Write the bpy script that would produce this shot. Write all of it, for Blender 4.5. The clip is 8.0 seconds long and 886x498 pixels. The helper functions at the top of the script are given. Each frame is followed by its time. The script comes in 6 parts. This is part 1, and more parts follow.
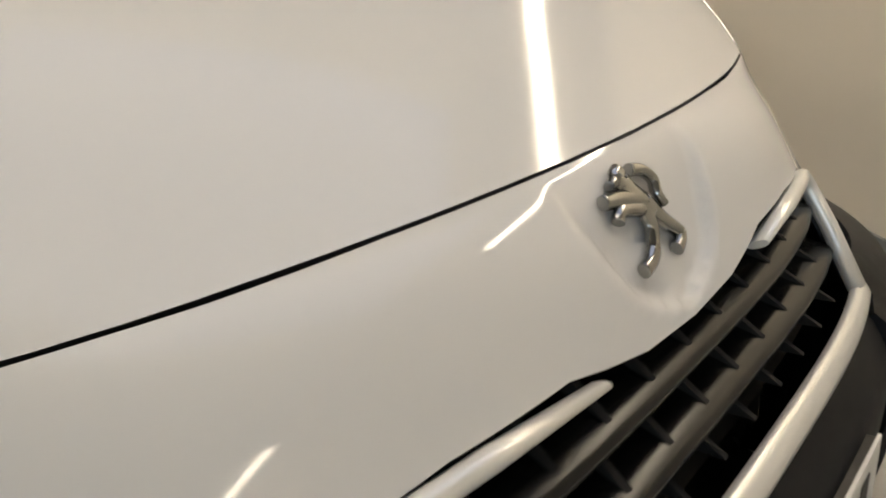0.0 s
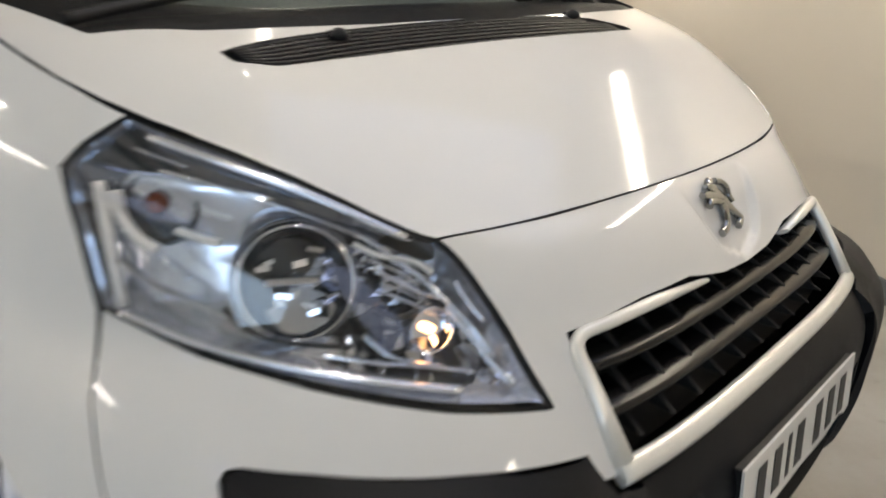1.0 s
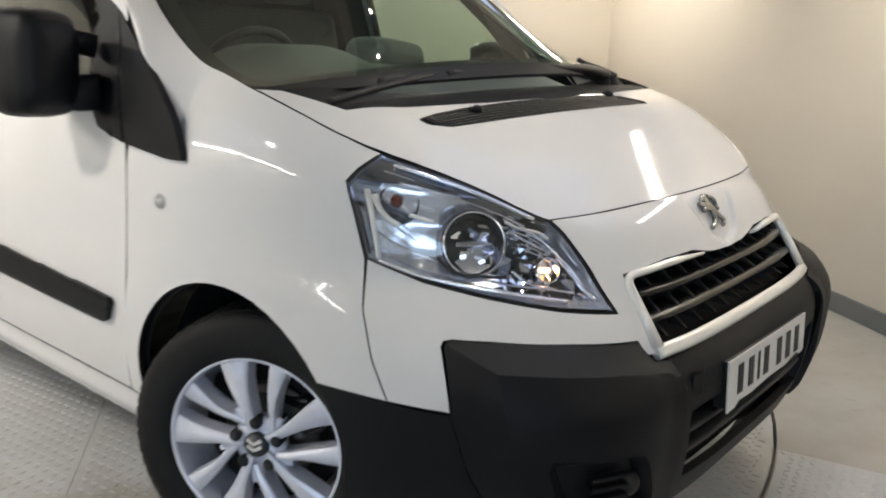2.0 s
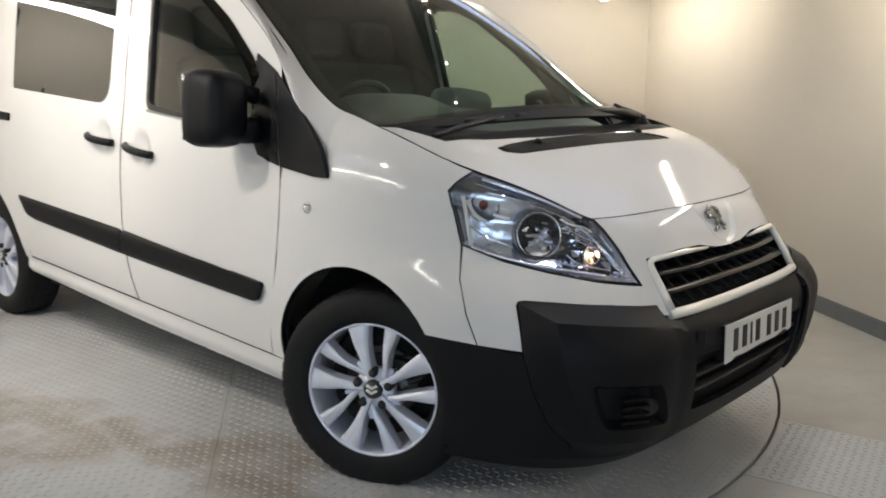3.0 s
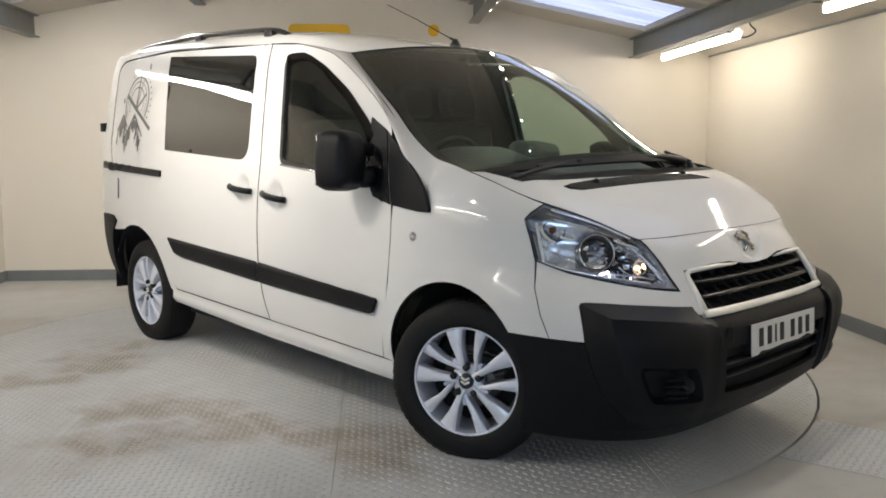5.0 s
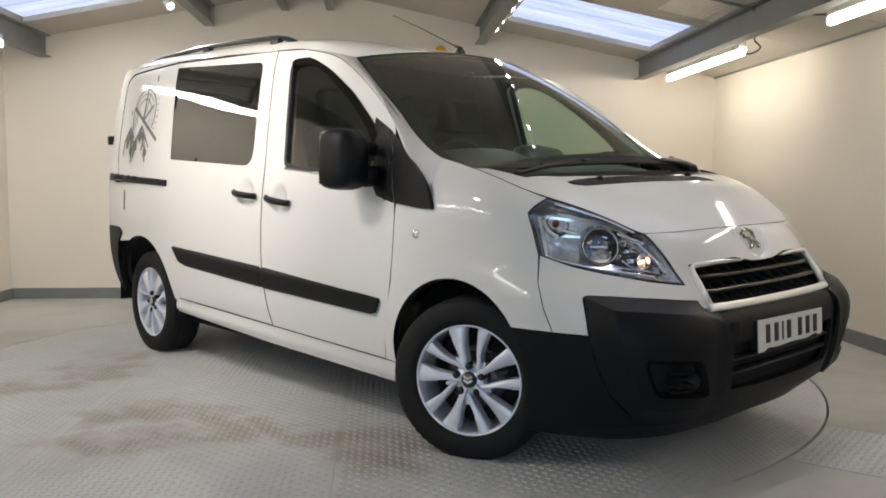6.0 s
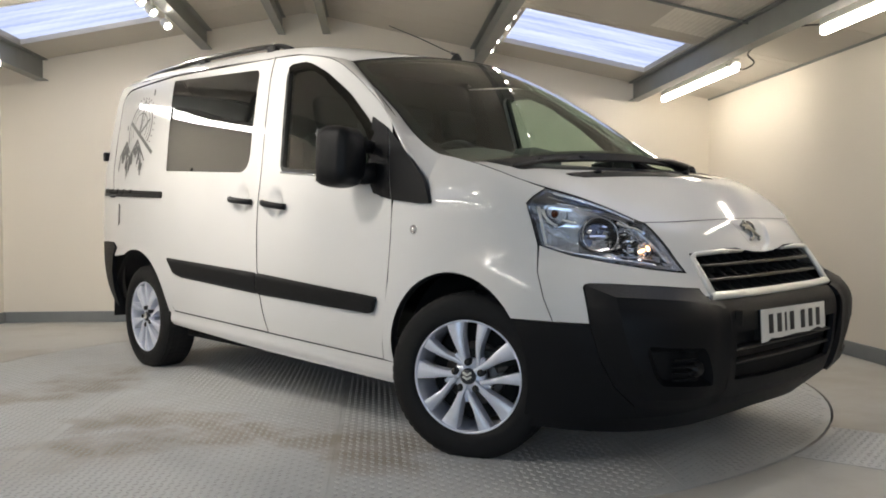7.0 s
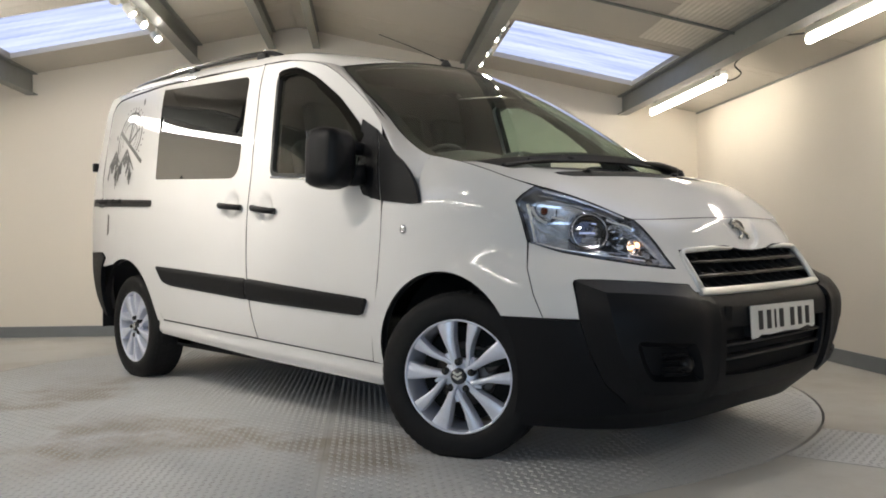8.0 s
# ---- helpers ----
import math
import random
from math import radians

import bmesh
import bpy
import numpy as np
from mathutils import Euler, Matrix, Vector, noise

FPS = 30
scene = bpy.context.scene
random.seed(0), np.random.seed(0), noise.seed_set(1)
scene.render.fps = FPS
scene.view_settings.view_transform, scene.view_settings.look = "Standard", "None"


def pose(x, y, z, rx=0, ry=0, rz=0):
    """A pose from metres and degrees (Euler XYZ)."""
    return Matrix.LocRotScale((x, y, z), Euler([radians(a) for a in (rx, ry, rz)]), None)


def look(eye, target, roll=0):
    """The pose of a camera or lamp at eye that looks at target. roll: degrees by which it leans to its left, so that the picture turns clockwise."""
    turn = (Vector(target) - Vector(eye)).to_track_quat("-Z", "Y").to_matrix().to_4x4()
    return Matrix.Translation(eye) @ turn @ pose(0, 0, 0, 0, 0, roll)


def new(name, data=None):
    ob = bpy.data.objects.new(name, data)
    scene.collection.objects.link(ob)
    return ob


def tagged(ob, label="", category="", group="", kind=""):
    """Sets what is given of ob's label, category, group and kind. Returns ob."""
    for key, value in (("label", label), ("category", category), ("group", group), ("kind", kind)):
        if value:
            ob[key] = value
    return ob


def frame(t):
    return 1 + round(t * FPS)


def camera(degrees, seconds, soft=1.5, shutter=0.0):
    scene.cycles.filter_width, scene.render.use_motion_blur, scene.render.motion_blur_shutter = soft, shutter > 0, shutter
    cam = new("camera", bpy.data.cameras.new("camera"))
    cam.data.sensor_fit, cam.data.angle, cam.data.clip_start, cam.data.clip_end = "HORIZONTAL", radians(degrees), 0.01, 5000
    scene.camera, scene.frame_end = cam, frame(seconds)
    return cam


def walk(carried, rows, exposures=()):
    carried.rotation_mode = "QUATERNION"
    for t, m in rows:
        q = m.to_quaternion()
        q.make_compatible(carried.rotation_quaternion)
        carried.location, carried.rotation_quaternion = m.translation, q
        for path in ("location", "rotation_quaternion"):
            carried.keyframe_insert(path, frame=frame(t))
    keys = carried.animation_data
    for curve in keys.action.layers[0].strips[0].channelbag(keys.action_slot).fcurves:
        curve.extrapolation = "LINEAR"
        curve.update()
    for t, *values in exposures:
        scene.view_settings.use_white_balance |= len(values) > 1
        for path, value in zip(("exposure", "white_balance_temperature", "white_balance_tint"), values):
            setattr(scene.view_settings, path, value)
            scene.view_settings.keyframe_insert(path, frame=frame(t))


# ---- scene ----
from mathutils import geometry

cam = camera(54.6, 8.0, soft=1.8, shutter=0.5)
PATH = [
    (0, (1.001, -0.6485, 1.1298), (0.0288, 0.6307, 0.4883), 0.36),
    (0.5, (1.0829, -0.9339, 1.1874), (0.1015, 0.3636, 0.5992), 1.58),
    (1, (1.2055, -1.2977, 1.2256), (0.1749, -0.0157, 0.6898), 2.45),
    (1.5, (1.3528, -1.6899, 1.2519), (0.2952, -0.4118, 0.7611), 1.5),
    (1.7, (1.421, -1.842, 1.275), (0.209, -0.344, 0.758), 1.25),
    (2.8, (1.889, -2.576, 1.273), (0.574, -1.117, 0.895), 1.7),
    (3, (1.945, -2.69, 1.29), (0.625, -1.233, 0.923), 1.4),
    (3.5, (2.162, -2.922, 1.31), (0.797, -1.499, 0.979), 0.9),
    (4, (2.307, -3.101, 1.32), (0.892, -1.721, 1.015), 0.9),
    (4.5, (2.406, -3.233, 1.313), (0.964, -1.874, 1.037), 0.3),
    (6, (2.44, -3.215, 1.115), (0.962, -1.878, 0.958), 0.2),
    (6.5, (2.417, -3.202, 1.016), (0.94, -1.858, 0.906), 0.1),
    (7, (2.415, -3.205, 0.928), (0.939, -1.856, 0.866), -0.1),
    (7.5, (2.419, -3.196, 0.87), (0.95, -1.84, 0.839), -0.2),
    (8, (2.417, -3.201, 0.836), (0.955, -1.836, 0.827), -0.3),
]
# the camera's own exposure and white balance along the way
GAIN = [(0, 1.22, 7300, 10), (0.5, 1.40, 7200, 10), (1, 1.52, 6750, 10), (1.5, 1.58, 6550, 10), (3, 1.29, 6500, 10), (4.5, 1.24, 6500, 10), (6, 1.16, 6500, 10), (8, 1.15, 6500, 10)]
walk(cam, [(t, look(eye, target, roll)) for t, eye, target, roll in PATH], GAIN)


# ---- world, lamps, exposure ----
world = bpy.data.worlds.new("world")
scene.world = world
world.use_nodes = True
wn = world.node_tree.nodes
sky = wn.new("ShaderNodeTexSky")
sky.sky_type, sky.sun_disc = "NISHITA", False
sky.sun_elevation, sky.sun_rotation = radians(35), radians(200)
world.node_tree.links.new(sky.outputs["Color"], wn["Background"].inputs["Color"])
wn["Background"].inputs["Strength"].default_value = 0.1
TUBE_GLOW, SPOT_GLOW, SKY_GLOW, DOOR_GLOW = 19.5, 60.0, 0.55, 1.6
SPOT_WATTS = 40.0
scene.view_settings.exposure = 0.0


# ---- materials ----
def material(name, color, rough=0.5, metal=0.0, grain=0.0, scale=40.0, bump=0.0, bump_scale=120.0, coat=0.0, wear=0.0, wear_color=(0.3, 0.25, 0.2), wear_scale=3.0, spec=0.5):
    m = bpy.data.materials.new(name)
    m.use_nodes = True
    t = m.node_tree
    n, l = t.nodes, t.links
    b = n["Principled BSDF"]
    b.inputs["Base Color"].default_value = (*color, 1)
    b.inputs["Roughness"].default_value, b.inputs["Metallic"].default_value = rough, metal
    b.inputs["Coat Weight"].default_value, b.inputs["Coat Roughness"].default_value = coat, 0.03
    b.inputs["Specular IOR Level"].default_value = spec
    co = n.new("ShaderNodeTexCoord")
    last = None
    if grain:
        z = n.new("ShaderNodeTexNoise")
        z.inputs["Scale"].default_value, z.inputs["Detail"].default_value = scale, 6
        l.new(co.outputs["Object"], z.inputs["Vector"])
        mr = n.new("ShaderNodeMapRange")
        mr.inputs["To Min"].default_value, mr.inputs["To Max"].default_value = 1 - grain, 1 + grain
        l.new(z.outputs["Fac"], mr.inputs["Value"])
        mx = n.new("ShaderNodeMix")
        mx.data_type, mx.blend_type = "RGBA", "MULTIPLY"
        mx.inputs["Factor"].default_value = 1
        mx.inputs["A"].default_value = (*color, 1)
        l.new(mr.outputs["Result"], mx.inputs["B"])
        last = mx.outputs["Result"]
        ra = n.new("ShaderNodeMapRange")
        ra.inputs["To Min"].default_value, ra.inputs["To Max"].default_value = max(0.02, rough * (1 - grain)), min(1, rough * (1 + grain))
        l.new(z.outputs["Fac"], ra.inputs["Value"])
        l.new(ra.outputs["Result"], b.inputs["Roughness"])
    if wear:
        z = n.new("ShaderNodeTexNoise")
        z.inputs["Scale"].default_value, z.inputs["Detail"].default_value, z.inputs["Roughness"].default_value = wear_scale, 8, 0.65
        l.new(co.outputs["Object"], z.inputs["Vector"])
        mr = n.new("ShaderNodeMapRange")
        mr.inputs["From Min"].default_value, mr.inputs["From Max"].default_value = 0.52, 0.75
        mr.inputs["To Max"].default_value = wear
        l.new(z.outputs["Fac"], mr.inputs["Value"])
        mx = n.new("ShaderNodeMix")
        mx.data_type = "RGBA"
        mx.inputs["A"].default_value, mx.inputs["B"].default_value = (*color, 1), (*wear_color, 1)
        if last:
            l.new(last, mx.inputs["A"])
        l.new(mr.outputs["Result"], mx.inputs["Factor"])
        last = mx.outputs["Result"]
    if last:
        l.new(last, b.inputs["Base Color"])
    if bump:
        z = n.new("ShaderNodeTexNoise")
        z.inputs["Scale"].default_value, z.inputs["Detail"].default_value = bump_scale, 4
        l.new(co.outputs["Object"], z.inputs["Vector"])
        bp = n.new("ShaderNodeBump")
        bp.inputs["Strength"].default_value, bp.inputs["Distance"].default_value = bump, 0.002
        l.new(z.outputs["Fac"], bp.inputs["Height"])
        l.new(bp.outputs["Normal"], b.inputs["Normal"])
    return m


def glow(name, color, strength):
    m = bpy.data.materials.new(name)
    m.use_nodes = True
    n = m.node_tree.nodes
    n.remove(n["Principled BSDF"])
    e = n.new("ShaderNodeEmission")
    e.inputs["Color"].default_value, e.inputs["Strength"].default_value = (*color, 1), strength
    m.node_tree.links.new(e.outputs["Emission"], n["Material Output"].inputs["Surface"])
    return m


def glass(name, tint, gloss=1.0, rough=0.01, ior=1.5):
    """A pane: clear with a tint, and glossy by Fresnel."""
    m = bpy.data.materials.new(name)
    m.use_nodes = True
    n, l = m.node_tree.nodes, m.node_tree.links
    n.remove(n["Principled BSDF"])
    tr, gl, mix, fr = n.new("ShaderNodeBsdfTransparent"), n.new("ShaderNodeBsdfGlossy"), n.new("ShaderNodeMixShader"), n.new("ShaderNodeLayerWeight")
    tr.inputs["Color"].default_value = (*tint, 1)
    gl.inputs["Roughness"].default_value = rough
    gl.inputs["Color"].default_value = (gloss, gloss, gloss, 1)
    fr.inputs["Blend"].default_value = 0.5
    pw, ml, ad = n.new("ShaderNodeMath"), n.new("ShaderNodeMath"), n.new("ShaderNodeMath")
    pw.operation, ml.operation, ad.operation = "POWER", "MULTIPLY", "ADD"
    f0 = ((ior - 1) / (ior + 1)) ** 2 * 1.9
    pw.inputs[1].default_value, ml.inputs[1].default_value, ad.inputs[1].default_value = 4.5, 1 - f0, f0
    l.new(fr.outputs["Facing"], pw.inputs[0])
    l.new(pw.outputs[0], ml.inputs[0])
    l.new(ml.outputs[0], ad.inputs[0])
    l.new(ad.outputs[0], mix.inputs["Fac"])
    l.new(tr.outputs["BSDF"], mix.inputs[1])
    l.new(gl.outputs["BSDF"], mix.inputs[2])
    l.new(mix.outputs["Shader"], n["Material Output"].inputs["Surface"])
    return m


PAINT = material("white_paint", (0.68, 0.68, 0.675), 0.08, grain=0.02, scale=3, wear=0.10, wear_color=(0.60, 0.56, 0.50), wear_scale=2.2)
BLACK = material("black_plastic", (0.0046, 0.0052, 0.0068), 0.46, grain=0.12, scale=60, bump=0.25, bump_scale=900, wear=0.2, wear_color=(0.008, 0.008, 0.008), wear_scale=6, spec=0.19)
TRIM = material("dark_trim", (0.012, 0.012, 0.0125), 0.45, grain=0.1, scale=50, spec=0.3)
# near-black: shade of gaps and openings put into colour; also black underbody and fins
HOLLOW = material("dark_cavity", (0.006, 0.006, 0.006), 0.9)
RUBBER = material("tyre_rubber", (0.0065, 0.0065, 0.007), 0.7, grain=0.15, scale=50, bump=0.3, bump_scale=300, wear=0.35, wear_color=(0.014, 0.0135, 0.013), wear_scale=9, spec=0.3)
ALLOY = material("silver_wheel", (0.75, 0.78, 0.88), 0.32, 0.3, grain=0.05, scale=30, wear=0.2, wear_color=(0.35, 0.33, 0.31), wear_scale=12)
CHROME = material("chrome", (0.78, 0.78, 0.79), 0.08, 1.0, grain=0.1, scale=30)
DARK_CHROME = material("dark_chrome", (0.36, 0.36, 0.345), 0.07, 1.0, grain=0.25, scale=60)
SATIN = material("satin_bright_trim", (0.84, 0.83, 0.79), 0.3, 0.35, grain=0.05, scale=30)
SLAT = material("grille_slat", (0.006, 0.0059, 0.0057), 0.24, grain=0.1, scale=30, spec=0.32)
LOW_SLAT = material("bumper_slat", (0.030, 0.030, 0.031), 0.4, grain=0.1, scale=30, spec=0.3)
STEEL = material("brake_steel", (0.11, 0.10, 0.095), 0.45, 0.9, grain=0.2, scale=40)
CABIN = material("cabin_cloth", (0.018, 0.022, 0.019), 0.85, grain=0.2, scale=80, bump=0.3, bump_scale=400)
DASH = material("dashboard_plastic", (0.045, 0.055, 0.057), 0.5, grain=0.15, scale=60, bump=0.2, bump_scale=500)
SCREEN = glass("windscreen_glass", (0.60, 0.74, 0.63))
CLEAR = glass("door_glass", (0.66, 0.75, 0.69))
SMOKE = glass("smoked_plastic", (0.02, 0.02, 0.02), gloss=0.6, ior=1.4)
PRIVACY = glass("privacy_glass", (0.015, 0.016, 0.017), ior=1.45)
LENS = glass("lamp_lens", (0.92, 0.93, 0.95))
REFLECTOR = material("lamp_reflector", (0.86, 0.89, 0.96), 0.1, 1.0, grain=0.15, scale=60)
HUBCAP = material("hub_cap_grey", (0.035, 0.037, 0.042), 0.3, grain=0.1, scale=30)
BEZEL = material("lamp_bezel", (0.30, 0.32, 0.37), 0.12, 1.0, grain=0.15, scale=40)
BOWL = material("lamp_bowl", (0.11, 0.12, 0.14), 0.06, 1.0, grain=0.2, scale=25)
LAMP_WALL = material("lamp_wall", (0.80, 0.82, 0.88), 0.18, 0.75, grain=0.1, scale=30)
AMBER = material("amber_bulb", (0.13, 0.02, 0.003), 0.2, coat=0.5)
SIDELIGHT = glow("lit_bulb", (1.0, 0.46, 0.16), 6.0)
PLATE = material("plate_white", (0.72, 0.72, 0.70), 0.3, grain=0.03, scale=30, wear=0.2, wear_color=(0.4, 0.38, 0.35), wear_scale=12)
INK = material("ink", (0.02, 0.02, 0.02), 0.5)
DECAL = material("decal_grey", (0.085, 0.085, 0.083), 0.5)
WALL = material("wall_paint", (0.79, 0.73, 0.635), 0.75, grain=0.03, scale=1.2, bump=0.15, bump_scale=90, wear=0.10, wear_color=(0.66, 0.60, 0.52), wear_scale=0.8)
SKIRT = material("skirting_paint", (0.20, 0.21, 0.215), 0.55, grain=0.08, scale=8, wear=0.3, wear_color=(0.13, 0.13, 0.13), wear_scale=5)
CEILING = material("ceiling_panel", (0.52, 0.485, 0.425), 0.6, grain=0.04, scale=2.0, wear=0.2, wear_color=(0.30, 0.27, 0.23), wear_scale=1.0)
BEAM = material("grey_steel_paint", (0.21, 0.215, 0.20), 0.5, grain=0.08, scale=10, wear=0.3, wear_color=(0.13, 0.125, 0.115), wear_scale=4)
CASE = material("white_fitting", (0.75, 0.75, 0.72), 0.4, grain=0.02, scale=20)
TUBE = glow("warm_tube_light", (1.0, 0.91, 0.77), TUBE_GLOW * 0.75)
COOL_TUBE = glow("cool_tube_light", (1.0, 0.96, 0.89), TUBE_GLOW * 1.08)
SPOT = glow("spot_light", (1.0, 0.93, 0.80), SPOT_GLOW)
DAYLIGHT = glow("roof_light_sky", (0.62, 0.70, 1.0), SKY_GLOW)
gt = DAYLIGHT.node_tree
gz, gm, gr = gt.nodes.new("ShaderNodeTexNoise"), gt.nodes.new("ShaderNodeMapping"), gt.nodes.new("ShaderNodeValToRGB")
gc = gt.nodes.new("ShaderNodeTexCoord")
gz.inputs["Scale"].default_value, gz.inputs["Detail"].default_value = 1.0, 5
gm.inputs["Scale"].default_value = (1.2, 11.0, 1.0)
gr.color_ramp.elements[0].position, gr.color_ramp.elements[0].color = 0.3, (0.42, 0.50, 0.80, 1)
gr.color_ramp.elements[1].position, gr.color_ramp.elements[1].color = 0.7, (0.72, 0.79, 1.0, 1)
gt.links.new(gc.outputs["Object"], gm.inputs["Vector"])
gt.links.new(gm.outputs["Vector"], gz.inputs["Vector"])
gt.links.new(gz.outputs["Fac"], gr.inputs["Fac"])
gt.links.new(gr.outputs["Color"], gt.nodes["Emission"].inputs["Color"])
OUTSIDE = glow("outdoor_daylight", (0.58, 0.77, 1.0), DOOR_GLOW)
CORRUGATED = material("foil_insulation", (0.72, 0.69, 0.62), 0.38, 0.55, grain=0.15, scale=12)
YELLOW = material("yellow_plastic", (0.80, 0.48, 0.02), 0.5, grain=0.04, scale=10)
CABLE = material("black_cable", (0.02, 0.02, 0.02), 0.6)


def floor_material(name, base, stain, rough, amount):
    """Painted concrete or steel floor with blotchy brown dirt."""
    m = material(name, base, rough, grain=0.10, scale=5.0, bump=0.2, bump_scale=60)
    n, l = m.node_tree.nodes, m.node_tree.links
    b = n["Principled BSDF"]
    old = b.inputs["Base Color"].links[0].from_socket
    co = n.new("ShaderNodeTexCoord")
    for scale, lo, hi, tone, k in ((0.55, 0.50, 0.66, stain, amount), (9.0, 0.60, 0.72, (0.12, 0.10, 0.08), amount * 0.5), (0.9, 0.52, 0.75, (0.42, 0.41, 0.38), 0.35)):
        z = n.new("ShaderNodeTexNoise")
        z.inputs["Scale"].default_value, z.inputs["Detail"].default_value, z.inputs["Roughness"].default_value = scale, 9, 0.68
        mp = n.new("ShaderNodeMapping")
        mp.inputs["Location"].default_value = (scale * 3.1, scale * 1.7, 0)
        l.new(co.outputs["Object"], mp.inputs["Vector"])
        l.new(mp.outputs["Vector"], z.inputs["Vector"])
        r = n.new("ShaderNodeMapRange")
        r.inputs["From Min"].default_value, r.inputs["From Max"].default_value, r.inputs["To Max"].default_value = lo, hi, k
        l.new(z.outputs["Fac"], r.inputs["Value"])
        mx = n.new("ShaderNodeMix")
        mx.data_type = "RGBA"
        mx.inputs["B"].default_value = (*tone, 1)
        l.new(old, mx.inputs["A"])
        l.new(r.outputs["Result"], mx.inputs["Factor"])
        old = mx.outputs["Result"]
    l.new(old, b.inputs["Base Color"])
    return m


def dirty(m, places, tone, k):
    """Brown tyre dirt: noisy patches at (x, y, radius) of the material's own object space."""
    n, l = m.node_tree.nodes, m.node_tree.links
    b = n["Principled BSDF"]
    old = b.inputs["Base Color"].links[0].from_socket
    co = n.new("ShaderNodeTexCoord")
    total = None
    wz, ws_, wa_ = n.new("ShaderNodeTexNoise"), n.new("ShaderNodeVectorMath"), n.new("ShaderNodeVectorMath")
    wz.inputs["Scale"].default_value, wz.inputs["Detail"].default_value = 2.4, 6
    ws_.operation, wa_.operation = "MULTIPLY_ADD", "ADD"
    ws_.inputs[1].default_value, ws_.inputs[2].default_value = (0.9, 0.9, 0), (-0.45, -0.45, 0)
    l.new(co.outputs["Object"], wz.inputs["Vector"])
    l.new(wz.outputs["Color"], ws_.inputs[0])
    l.new(co.outputs["Object"], wa_.inputs[0])
    l.new(ws_.outputs["Vector"], wa_.inputs[1])
    for x, y, r in places:
        d = n.new("ShaderNodeVectorMath")
        d.operation = "DISTANCE"
        d.inputs[1].default_value = (x, y, 0)
        l.new(wa_.outputs["Vector"], d.inputs[0])
        r_ = n.new("ShaderNodeMapRange")
        r_.inputs["From Min"].default_value, r_.inputs["From Max"].default_value = r, r * 0.0
        l.new(d.outputs["Value"], r_.inputs["Value"])
        if total is None:
            total = r_.outputs["Result"]
        else:
            mx = n.new("ShaderNodeMath")
            mx.operation = "MAXIMUM"
            l.new(total, mx.inputs[0])
            l.new(r_.outputs["Result"], mx.inputs[1])
            total = mx.outputs[0]
    z = n.new("ShaderNodeTexNoise")
    z.inputs["Scale"].default_value, z.inputs["Detail"].default_value, z.inputs["Roughness"].default_value, z.inputs["Distortion"].default_value = 4.2, 10, 0.75, 0.5
    l.new(co.outputs["Object"], z.inputs["Vector"])
    s = n.new("ShaderNodeMath")
    s.operation = "MULTIPLY"
    l.new(total, s.inputs[0])
    l.new(z.outputs["Fac"], s.inputs[1])
    r_ = n.new("ShaderNodeMapRange")
    r_.inputs["From Min"].default_value, r_.inputs["From Max"].default_value, r_.inputs["To Max"].default_value = 0.12, 0.40, k
    l.new(s.outputs[0], r_.inputs["Value"])
    mx = n.new("ShaderNodeMix")
    mx.data_type = "RGBA"
    mx.inputs["B"].default_value = (*tone, 1)
    l.new(old, mx.inputs["A"])
    l.new(r_.outputs["Result"], mx.inputs["Factor"])
    l.new(mx.outputs["Result"], b.inputs["Base Color"])


def in_room(x, y, r):
    """A floor place of the van's world, in the room's u, v."""
    dx, dy, a = x + 2.09, y - 4.47, radians(-128)
    return (dx * math.cos(a) + dy * math.sin(a), -dx * math.sin(a) + dy * math.cos(a), r)


FLOOR = floor_material("floor_paint", (0.49, 0.485, 0.46), (0.29, 0.245, 0.185), 0.5, 0.45)
BARS = material("worn_tread_bars", (0.45, 0.46, 0.465), 0.48, grain=0.2, scale=6.0, wear=0.4, wear_color=(0.25, 0.22, 0.18), wear_scale=1.6)
TREAD = floor_material("tread_plate_paint", (0.53, 0.542, 0.545), (0.32, 0.28, 0.225), 0.42, 0.35)
dirty(TREAD, [in_room(*p) for p in ((-0.96, -1.45, 0.34), (-0.83, -1.22, 0.30), (-0.64, -1.2, 0.34), (-0.49, -0.96, 0.42), (-1.4, -1.52, 0.36), (-1.55, -1.78, 0.34), (-2.5, -1.32, 0.36), (-2.95, -1.11, 0.36), (-1.04, -1.75, 0.3), (-1.21, -2.01, 0.3), (-2.36, -1.73, 0.32), (-2.7, -1.5, 0.3), (-1.2, -1.4, 0.3), (-0.2, -1.1, 0.4))], (0.25, 0.195, 0.13), 0.72)
for m_, s_ in ((TREAD, 0.25), (BARS, 0.22), (FLOOR, 0.35)):
    m_.node_tree.nodes["Principled BSDF"].inputs["Specular IOR Level"].default_value = s_


# ---- helpers ----
def part(name, bm, mat, parent=None, label=""):
    """One mesh object out of a bmesh, under a thing or a part."""
    me = bpy.data.meshes.new(name)
    bm.to_mesh(me)
    bm.free()
    me.materials.append(mat)
    me.materials.append(TRIM if mat is PAINT else mat)
    ob = new(name, me)
    ob.parent = parent
    if label:
        ob["label"] = label
    return ob


def thing(name, label, category, group="", at=None):
    ob = new(name)
    ob.empty_display_size = 0.1
    if at is not None:
        ob.matrix_basis = at
    return tagged(ob, label, category, group)


def again(ob, parent, m):
    """The same mesh once more as a part under parent, at m."""
    o = new(ob.name.split(".")[0], ob.data)
    o.parent = parent
    o.matrix_basis = m
    for key in ("label",):
        if key in ob:
            o[key] = ob[key]
    return o


